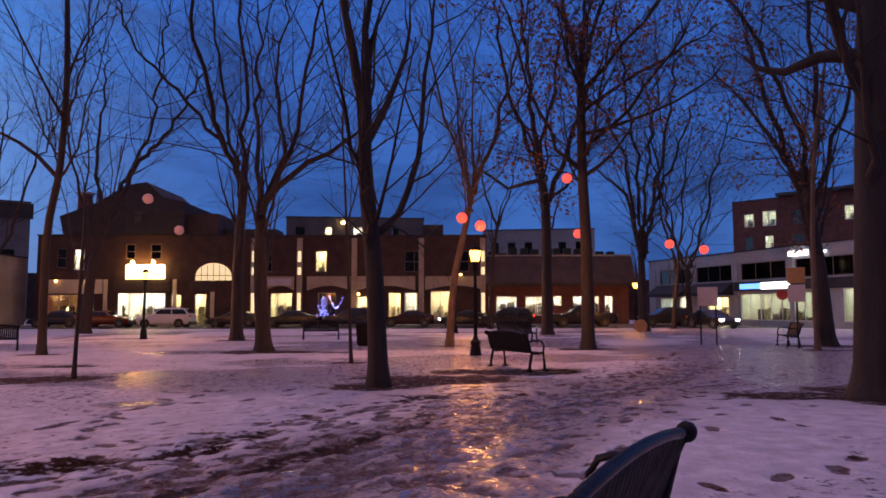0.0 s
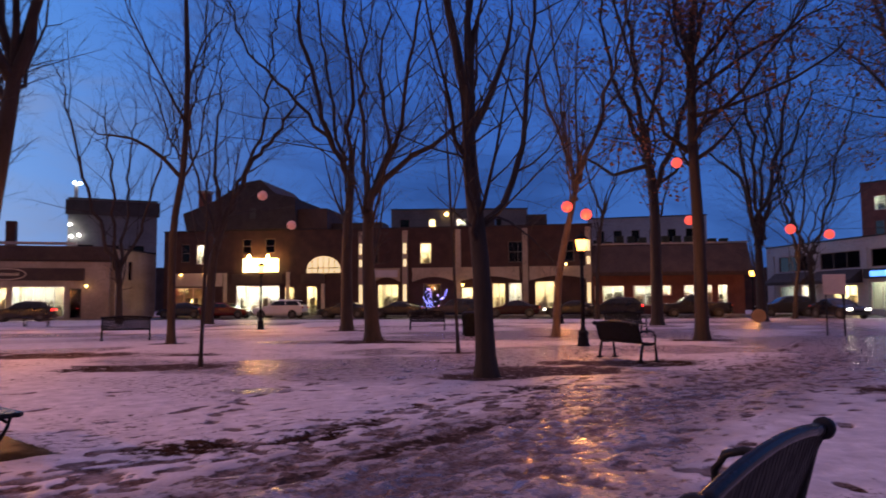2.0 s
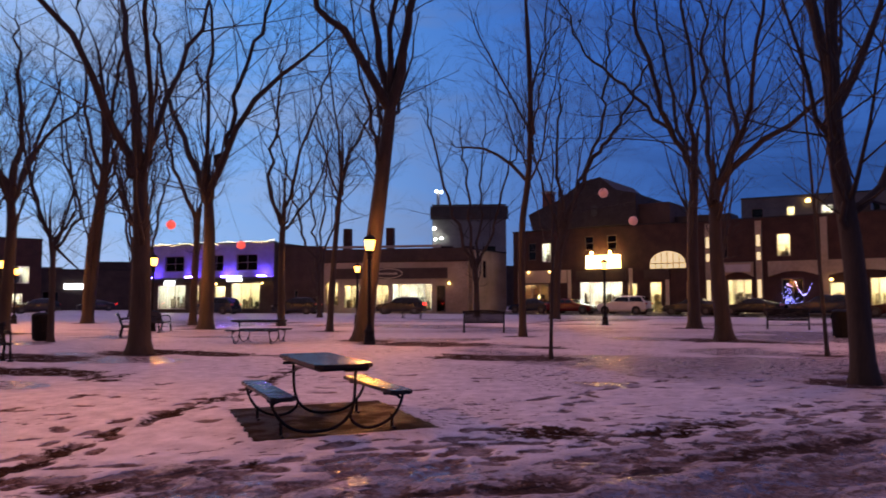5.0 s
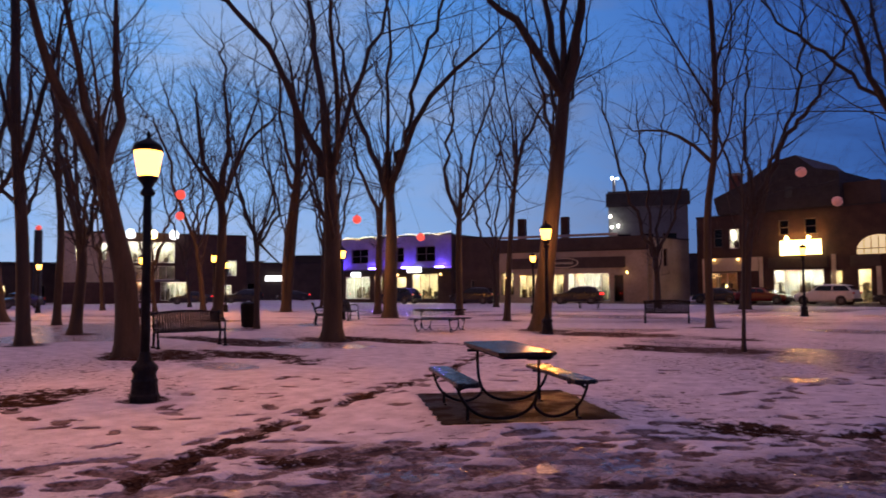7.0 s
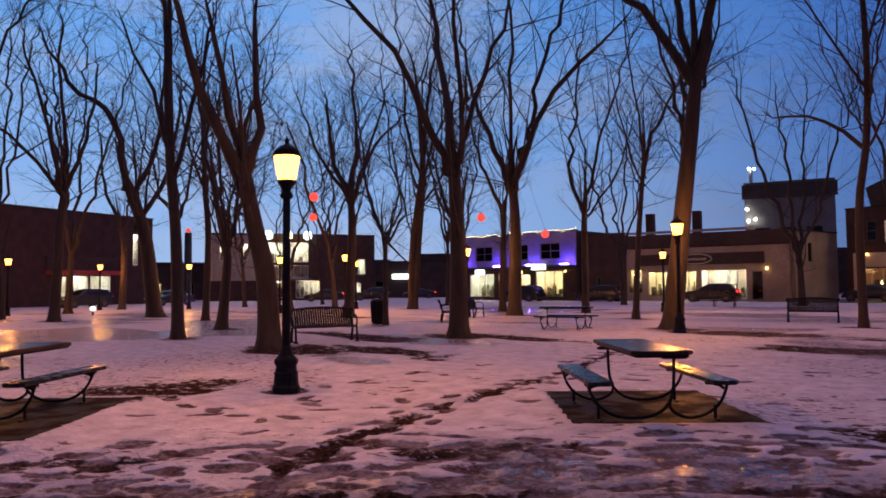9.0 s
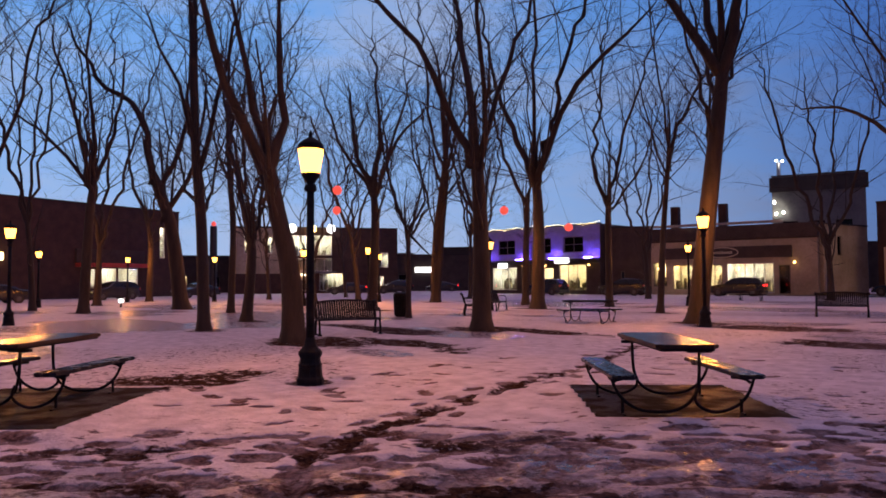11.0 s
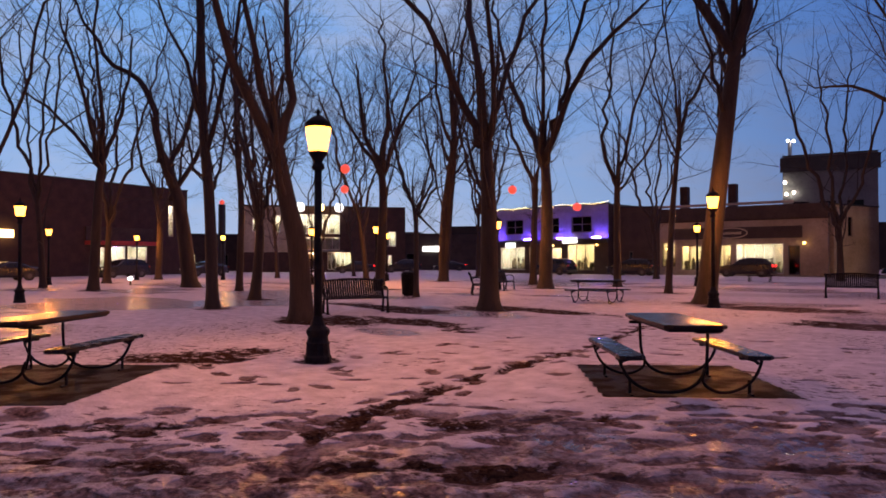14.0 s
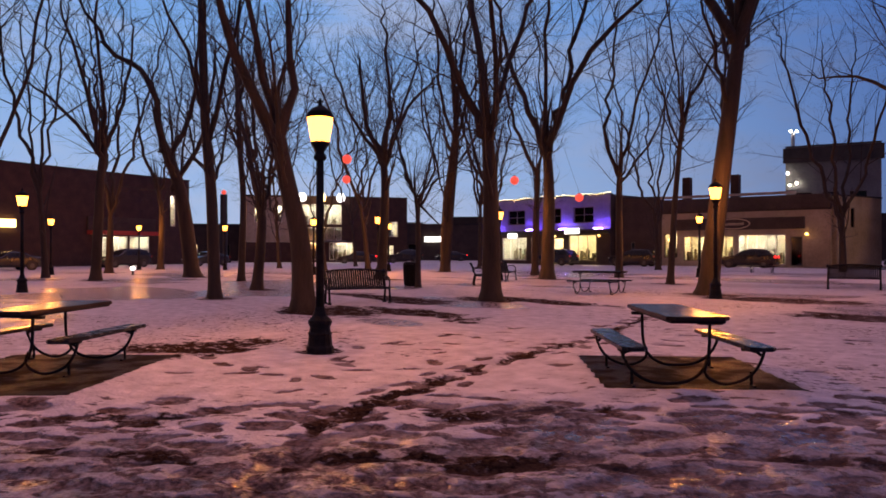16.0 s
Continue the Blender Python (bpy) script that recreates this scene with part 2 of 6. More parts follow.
def pipe(bm, points, r, sides=8):
    """A round bar through the points."""
    pts = [Vector(p) for p in points]
    rings = []
    for i, p in enumerate(pts):
        d = (pts[min(i + 1, len(pts) - 1)] - pts[max(i - 1, 0)]).normalized()
        ref = Vector((0, 0, 1)) if abs(d.z) < 0.9 else Vector((1, 0, 0))
        a = d.cross(ref).normalized()
        b = d.cross(a)
        rings.append([bm.verts.new(p + r * (a * math.cos(2 * math.pi * k / sides) + b * math.sin(2 * math.pi * k / sides))) for k in range(sides)])
    for a, b in zip(rings, rings[1:]):
        for i in range(sides):
            j = (i + 1) % sides
            bm.faces.new((a[i], b[i], b[j], a[j]))
    bm.faces.new(rings[0])
    bm.faces.new(rings[-1][::-1])
    return bm


def piped(points, r, sides=8):
    return pipe(bmesh.new(), points, r, sides)


def frame_m(a, b):
    """A frame with its origin at a, x towards b and y away from the park, and the length."""
    a, b = Vector((*a, 0)), Vector((*b, 0))
    u = (b - a).normalized()
    w = Vector((-u.y, u.x, 0))
    m = Matrix((u, w, Vector((0, 0, 1)))).transposed().to_4x4()
    m.translation = a
    return m, (b - a).length


# ---- ground ----
def value_noise(x, y, seed):
    """Smooth value noise on arrays."""
    xi, yi = np.floor(x).astype(int), np.floor(y).astype(int)
    fx, fy = x - xi, y - yi
    fx, fy = fx * fx * (3 - 2 * fx), fy * fy * (3 - 2 * fy)

    def h(i, j):
        n = np.sin(i * 127.1 + j * 311.7 + seed * 74.7) * 43758.5453
        return n - np.floor(n)
    return (h(xi, yi) * (1 - fx) + h(xi + 1, yi) * fx) * (1 - fy) + (h(xi, yi + 1) * (1 - fx) + h(xi + 1, yi + 1) * fx) * fy


def fractal(x, y, seed, octaves=4):
    total, amp, norm = 0, 1.0, 0
    for k in range(octaves):
        total, norm = total + amp * value_noise(x * 2 ** k, y * 2 ** k, seed + k), norm + amp
        amp *= 0.55
    return total / norm


def along(x, y, line):
    """Distance from the points to a polyline."""
    best = np.full(x.shape, 1e9)
    for (ax, ay), (bx, by) in zip(line, line[1:]):
        dx, dy = bx - ax, by - ay
        k = np.clip(((x - ax) * dx + (y - ay) * dy) / (dx * dx + dy * dy), 0, 1)
        best = np.minimum(best, np.hypot(x - ax - k * dx, y - ay - k * dy))
    return best


PATH_LINE = [(-16, -12), (-7.2, -2.2), (-3.2, 3.4), (0.6, 8.3), (3.6, 11.8), (9.0, 18.0), (14.5, 26.5), (19, 36), (27, 56)]
CROSS_PATH = [(-40, 14), (-29, 20), (-14, 30.5), (-3, 33.5), (12, 36), (30, 33)]
TRAIL = [(-5.0, 1.6), (-6.3, 2.6), (-7.0, 3.9), (-7.8, 5.6), (-8.9, 8.7), (-11, 13)]
RUT = [(-9, -2.4), (-6.9, 0.25), (-5.0, 2.55), (-3.5, 4.5), (-1.96, 6.4), (-0.07, 8.9), (1.7, 11.6), (4.6, 15.1), (7.35, 18.6), (11, 24)]
VERGE = [(-9.5, -1.0), (-7.6, 1.2), (-5.9, 3.7), (-4.25, 6.0), (-2.5, 7.7), (-1.5, 9.2), (0.4, 11.8), (2.6, 14.5)]
TREE_RINGS = []
ICE = [(0.5, 5.8, 0.9, 1.2), (0.9, 8.2, 1.1, 1.7), (1.6, 11.2, 1.2, 1.8), (-3.9, 12.3, 0.75, 0.5), (-5.6, 26.8, 2.2, 1.6), (3.2, 31.5, 1.8, 1.6), (-13.3, 7.6, 1.2, 0.6), (-1.9, 5.9, 0.8, 0.7), (-3.9, 5.4, 1.0, 0.6), (-16.0, 12.0, 2.5, 1.2), (15.5, 27.5, 5.0, 3.2), (-5.2, 4.3, 0.9, 0.5)]
PADS = [(-6.0, 7.13, 1.91, -1.57, 1.24, 1.08), (-10.4, 0.88, 0.8, -0.6, 1.45, 1.15)]
BARE = [(-11.5, 20.3, 3.2, 1.4), (-8.0, 20.5, 1.8, 0.9), (-7.4, 16.6, 2.4, 1.1), (-11.9, 3.5, 1.4, 1.7), (7.3, 11.6, 1.9, 1.0), (-20, 11.5, 3.5, 0.9), (-15.5, 14.5, 3.5, 0.8), (-14.5, 9.3, 2.6, 0.9),
        (1.6, 15.6, 3.0, 1.3), (3.6, 17.2, 2.4, 1.2), (9.5, 12.0, 2.2, 1.6), (16.2, 24.2, 2.2, 0.8), (-3.0, 26.3, 3.0, 1.2), (-16.5, 8.0, 2.0, 1.1), (-3.2, 7.6, 0.7, 0.5)]


def step(e0, e1, v):
    k = np.clip((v - e0) / (e1 - e0), 0, 1)
    return k * k * (3 - 2 * k)


def ground_masks(x, y):
    wob = fractal(x * 0.45, y * 0.45, 3) - 0.5
    wob2 = fractal(x * 1.7, y * 1.7, 11) - 0.5
    d = along(x, y, PATH_LINE) + 1.4 * wob + 0.7 * wob2
    path = 1 - step(1.2, 2.3, d)
    cross = 1 - step(1.0, 2.6, along(x, y, CROSS_PATH) + 2.0 * wob + wob2)
    slush = np.clip(np.maximum(path, 0.75 * cross), 0, 1)
    # dark lines of trodden slush: one long rut, and the broken edge of the verge
    gaps = fractal(x * 0.9, y * 0.9, 91)
    edge = (1 - step(0.02, 0.22, along(x, y, RUT) + 0.7 * wob2 + 0.5 * wob)) * step(0.34, 0.54, gaps)
    edge = np.maximum(edge, 0.85 * (1 - step(0.05, 0.45, along(x, y, VERGE) + 1.0 * wob2 + 0.9 * wob)) * step(0.42, 0.58, gaps))
    bare = np.zeros_like(x)
    for bx, by, br, bs in BARE + TREE_RINGS:
        q = np.hypot((x - bx) / br, (y - by) / bs if bs else 1)
        bare = np.maximum(bare, 1 - step(0.55, 1.15, q + 1.3 * wob + 0.9 * wob2))
    trail = (1 - step(0.05, 0.24, along(x, y, TRAIL) + 0.45 * wob2 + 0.3 * wob)) * step(0.33, 0.45, gaps)
    thin = step(0.52, 0.68, fractal(x * 0.2, y * 0.2, 21) + 0.35 * wob2)
    bare = np.maximum(np.maximum(bare, 0.98 * trail), np.maximum(0.95 * edge, 0.40 * thin))
    return slush, bare


def trodden(x, y):
    """How far the snow is trodden to slush: most along the path's near end, little on the lawn beside it."""
    a, b = x * 0.66 + y * 0.75, -x * 0.75 + y * 0.66
    d = along(x, y, PATH_LINE[:6])
    wide = np.where(b > 4.9, 2.6, 1.5)
    near_path = np.exp(-(d / wide) ** 2) * (1 - 0.45 * step(8.0, 12.0, a))
    crowd = fractal(x * 0.33, y * 0.33, 51) - 0.5
    lawn = np.where(b > 4.0, 0.10, np.where(b < 2.6, -0.25, 0.0))
    return np.clip(lawn + 0.85 * near_path + 0.45 * crowd, 0, 1)


def icy(x, y):
    """Sheets of wet ice: along the paths, and in hollows farther off."""
    wob = fractal(x * 0.6, y * 0.6, 131) - 0.5
    sheet = step(0.44, 0.55, fractal(x * 0.16, y * 0.24, 141, 5) + 0.12 * wob) * step(9.0, 17.0, np.hypot(x, y)) * (1 - step(45.0, 70.0, np.hypot(x, y)))
    for px, py, rx, ry in ICE:
        sheet = np.maximum(sheet, 1 - step(0.6, 1.1, np.hypot((x - px) / rx, (y - py) / ry) + 0.9 * wob))
    walk_ice = 0.8 - 0.8 * step(0.5, 1.4, along(x, y, PATH_LINE[2:]) + 1.5 * wob)
    return np.maximum(sheet, walk_ice)


def footprints():
    """Single prints as x, y, heading and size: people along the path, a narrow trail, and strays on the lawn."""
    rng = random.Random(77)
    out = []

    def stroll(line, spread, wobble, skip=0.1):
        shift, pts = rng.gauss(0, spread), [Vector(p) for p in line]
        s, foot, total = rng.uniform(0, 0.7), 1, sum((b - a).length for a, b in zip(pts, pts[1:]))
        while s < total:
            left = s
            for a, b in zip(pts, pts[1:]):
                if left <= (b - a).length:
                    break
                left -= (b - a).length
            d = (b - a).normalized()
            c = a + d * left + Vector((-d.y, d.x)) * (shift + foot * 0.11 + rng.gauss(0, wobble))
            if rng.random() > skip:
                out.append((c.x, c.y, math.atan2(d.y, d.x) + foot * -0.12 + rng.gauss(0, 0.16), rng.uniform(0.85, 1.25)))
            foot, s = -foot, s + rng.uniform(0.58, 0.78)
    for k in range(20):
        stroll(PATH_LINE[1:7], 1.0, 0.10, 0.2)
    for k in range(8):
        stroll(VERGE, 0.75, 0.12, 0.25)
    for k in range(4):
        stroll(TRAIL, 0.10, 0.05)
    for line in ([(-9.5, 2.2), (-7.6, 5.2), (-4.4, 9.8), (-2.0, 15.0)], [(-1.2, 5.2), (-3.4, 8.6), (-4.2, 12.5), (-9, 21)], [(-3.4, 3.2), (-4.0, 8.5), (-2.2, 12.0), (0.4, 19)],
                 [(-12.5, 3.2), (-9.2, 3.0), (-6.4, 4.4), (-3.2, 6.2)], [(-12.0, 5.2), (-9.2, 6.0), (-7.2, 4.2)], [(2.4, 5.0), (4.6, 7.2), (5.4, 10.5)]):
        stroll(line, 0.15, 0.12, 0.3)
    for k in range(150):
        a, r = rng.uniform(1.1, 2.9), rng.uniform(4.2, 16)
        out.append((r * math.cos(a), r * math.sin(a), rng.uniform(0, 6.28), rng.uniform(0.7, 1.3)))
    return out


def printed(xs, ys):
    """The prints laid on the grid: a broad sole and a narrower heel each."""
    mask = np.zeros((len(ys), len(xs)))
    for fx, fy, turn, size in footprints():
        i0, i1 = np.searchsorted(xs, (fx - 0.3, fx + 0.3))
        j0, j1 = np.searchsorted(ys, (fy - 0.3, fy + 0.3))
        if i1 - i0 < 2 or j1 - j0 < 2:
            continue
        X, Y = np.meshgrid(xs[i0:i1] - fx, ys[j0:j1] - fy)
        u, v = (X * math.cos(turn) + Y * math.sin(turn)) / size, (-X * math.sin(turn) + Y * math.cos(turn)) / size
        sole, heel = np.hypot((u - 0.05) / 0.125, v / 0.075), np.hypot((u + 0.10) / 0.075, v / 0.06)
        mask[j0:j1, i0:i1] = np.maximum(mask[j0:j1, i0:i1], np.clip(1.5 - np.minimum(sole, heel) * 0.85, 0, 1))
    return mask


def graded(lo, hi, centre, near, fine, grow):
    right, left = [centre], [centre]
    for side, limit, sign in ((right, hi, 1), (left, lo, -1)):
        s = fine
        while (side[-1] - limit) * sign < 0:
            if abs(side[-1] - centre) > near:
                s *= grow
            side.append(side[-1] + sign * s)
    return np.array(left[:0:-1] + right)


def build_ground():
    xs, ys = graded(-2500, 2500, -3.0, 7.5, 0.046, 1.045), graded(-2500, 2500, 6.5, 5.5, 0.046, 1.045)
    X, Y = np.meshgrid(xs, ys)
    slush, bare = ground_masks(X, Y)
    tread, ice, pr = trodden(X, Y), icy(X, Y), printed(xs, ys)
    near = np.exp(-(np.hypot(X + 2, Y - 8) / 60) ** 2)
    Z = 0.05 * (fractal(X * 0.3, Y * 0.3, 61) - 0.5) + 0.022 * (fractal(X * 2.1, Y * 2.1, 71) - 0.5)
    Z += -0.035 * pr - 0.02 * bare - 0.012 * slush + (0.03 * np.maximum(tread, slush) * (1 - 0.88 * ice)) * (fractal(X * 4.2, Y * 4.2, 81, 3) - 0.5)
    Z = Z * near - 0.01
    for px, py, dx, dy, lx, ly in PADS:
        # the snow lies level with the slabs round their edges
        r = math.hypot(dx, dy)
        u, v = abs(((X - px) * dx + (Y - py) * dy) / r) - lx, abs((-(X - px) * dy + (Y - py) * dx) / r) - ly
        out = np.maximum(u, v)
        Z = np.where(out < -0.06, -0.03, Z + (0.02 - Z) * (1 - step(0.0, 0.45, out)) * (0.75 + 0.5 * fractal(X * 5, Y * 5, 151)))
    nx, ny = len(xs), len(ys)
    verts = np.stack([X.ravel(), Y.ravel(), Z.ravel()], 1)
    i = np.arange(nx * ny).reshape(ny, nx)
    quads = np.stack([i[:-1, :-1], i[:-1, 1:], i[1:, 1:], i[1:, :-1]], -1).reshape(-1, 4)
    me = bpy.data.meshes.new("ground")
    me.vertices.add(len(verts))
    me.vertices.foreach_set("co", verts.ravel())
    me.loops.add(quads.size)
    me.loops.foreach_set("vertex_index", quads.ravel())
    me.polygons.add(len(quads))
    me.polygons.foreach_set("loop_start", np.arange(0, quads.size, 4))
    me.polygons.foreach_set("use_smooth", np.ones(len(quads), bool))
    me.update()
    for name, v in (("slush", slush), ("bare", bare), ("prints", pr), ("tread", tread), ("ice", ice)):
        at = me.attributes.new(name, "FLOAT", "POINT")
        at.data.foreach_set("value", v.ravel().astype(np.float32))
    return me


def snow_material():
    m, n, l, p = material("trodden_snow")

    def attr(name):
        a = n.new("ShaderNodeAttribute")
        a.attribute_name = name
        return a.outputs["Fac"]

    def mth(op, a, b=0.0, clamp=False):
        k = n.new("ShaderNodeMath")
        k.operation, k.use_clamp = op, clamp
        for i, v in enumerate((a, b)):
            if isinstance(v, (int, float)):
                k.inputs[i].default_value = v
            else:
                l.new(v, k.inputs[i])
        return k.outputs[0]

    def ranged(v, a, b, c=0.0, d=1.0):
        k = n.new("ShaderNodeMapRange")
        for i, q in enumerate((a, b, c, d)):
            k.inputs[i + 1].default_value = q
        l.new(v, k.inputs[0])
        return k.outputs[0]

    def mix(f, a, b):
        k = n.new("ShaderNodeMix")
        k.data_type = "RGBA"
        for s, v in ((k.inputs[0], f), (k.inputs[6], a), (k.inputs[7], b)):
            if isinstance(v, tuple):
                s.default_value = v
            else:
                l.new(v, s)
        return k.outputs[2]
    tc = n.new("ShaderNodeTexCoord")

    def noise_of(scale, detail, rough=0.55):
        k = n.new("ShaderNodeTexNoise")
        k.inputs["Scale"].default_value, k.inputs["Detail"].default_value, k.inputs["Roughness"].default_value = scale, detail, rough
        l.new(tc.outputs["Object"], k.inputs["Vector"])
        return k.outputs[0]
    slush, bare, pr, tread, sheet = attr("slush"), attr("bare"), attr("prints"), attr("tread"), attr("ice")
    mid, fine, clump = noise_of(3.2, 5), noise_of(22, 4), noise_of(7.5, 5, 0.6)
    snow = mix(ranged(mid, 0.35, 0.7), (0.47, 0.42, 0.455, 1), (0.72, 0.655, 0.695, 1))
    grey = mix(ranged(fine, 0.35, 0.65), (0.18, 0.132, 0.132, 1), (0.45, 0.375, 0.39, 1))
    soil = mix(ranged(fine, 0.35, 0.65), (0.018, 0.010, 0.007, 1), (0.062, 0.035, 0.023, 1))
    grit = mth("ADD", mth("MULTIPLY", mth("SUBTRACT", mid, 0.5), 0.9), mth("MULTIPLY", mth("SUBTRACT", fine, 0.5), 0.5))
    dirty = mth("MULTIPLY", ranged(mth("ADD", mth("MULTIPLY", mth("MAXIMUM", slush, sheet), 0.66), mth("MULTIPLY", grit, 0.75)), 0.30, 0.64), 0.92, True)
    c = mix(dirty, snow, grey)
    # snow trodden through in streaks that run the way that people walk
    turn = n.new("ShaderNodeMapping")
    turn.inputs["Rotation"].default_value = (0, 0, -0.85)
    l.new(tc.outputs["Object"], turn.inputs["Vector"])
    size = n.new("ShaderNodeVectorMath")
    size.operation = "MULTIPLY"
    l.new(turn.outputs[0], size.inputs[0])
    size.inputs[1].default_value = (2.9, 5.4, 1.0)
    streak = n.new("ShaderNodeTexNoise")
    streak.inputs["Scale"].default_value, streak.inputs["Detail"].default_value, streak.inputs["Roughness"].default_value = 1.0, 6, 0.62
    l.new(size.outputs[0], streak.inputs["Vector"])
    churn = ranged(mth("ADD", mth("ADD", streak.outputs[0], mth("MULTIPLY", tread, 0.155)), mth("MULTIPLY", mth("SUBTRACT", clump, 0.5), 0.34)), 0.637, 0.69)
    churn = mth("MULTIPLY", churn, ranged(tread, 0.03, 0.25), True)
    ragged = mth("ADD", mth("MULTIPLY", mth("SUBTRACT", clump, 0.5), 0.9), mth("MULTIPLY", mth("SUBTRACT", fine, 0.5), 0.5))
    foot = ranged(mth("ADD", pr, ragged), 0.40, 0.62)
    foot = mth("MULTIPLY", foot, ranged(mid, 0.36, 0.58, 0.6, 1.0), True)
    worn = mth("MAXIMUM", mth("MULTIPLY", churn, 0.88), foot)
    # bare ground shows in ragged pieces
    piece = mth("ADD", mth("MULTIPLY", mth("SUBTRACT", clump, 0.5), 2.0), mth("MULTIPLY", mth("SUBTRACT", noise_of(14.0, 4, 0.6), 0.5), 1.1))
    wear = ranged(mth("ADD", mth("ADD", mth("MULTIPLY", bare, 1.0), mth("MULTIPLY", grit, 1.4)), piece), 0.42, 0.86)
    wear = mth("MULTIPLY", wear, ranged(bare, 0.06, 0.22), True)
    c = mix(worn, c, mix(ranged(fine, 0.38, 0.62), (0.05, 0.031, 0.026, 1), (0.18, 0.118, 0.106, 1)))
    c = mix(wear, c, soil)
    c = mix(mth("MULTIPLY", sheet, 0.28), c, (0.19, 0.145, 0.155, 1))
    # wet ice, darker than the snow and nearly smooth
    glint = ranged(noise_of(9.0, 5, 0.65), 0.46, 0.56)
    wet = mth("MULTIPLY", mth("SUBTRACT", mth("MAXIMUM", sheet, mth("MULTIPLY", slush, 0.55)), bare), glint, True)
    c = mix(mth("MULTIPLY", wet, 0.3), c, (0.12, 0.092, 0.092, 1))
    l.new(c, p.inputs["Base Color"])
    l.new(ranged(wet, 0.0, 0.8, 0.72, 0.11), p.inputs["Roughness"])
    l.new(ranged(mth("SUBTRACT", mth("MAXIMUM", wear, worn), wet), 0.0, 0.7, 0.5, 0.0), p.inputs["Specular IOR Level"])
    b1, b2 = n.new("ShaderNodeBump"), n.new("ShaderNodeBump")
    b1.inputs["Strength"].default_value, b1.inputs["Distance"].default_value = 0.9, 0.07
    l.new(mth("SUBTRACT", mth("ADD", mth("ADD", mid, mth("MULTIPLY", clump, 0.5)), mth("MULTIPLY", fine, 0.25)), mth("MULTIPLY", worn, 0.5)), b1.inputs["Height"])
    b2.inputs["Strength"].default_value, b2.inputs["Distance"].default_value = 0.65, 0.03
    l.new(noise_of(6.5, 1.5), b2.inputs["Height"])
    blend = n.new("ShaderNodeMix")
    blend.data_type = "VECTOR"
    l.new(wet, blend.inputs[0])
    l.new(b1.outputs[0], blend.inputs[4])
    l.new(b2.outputs[0], blend.inputs[5])
    l.new(blend.outputs[1], p.inputs["Normal"])
    return m


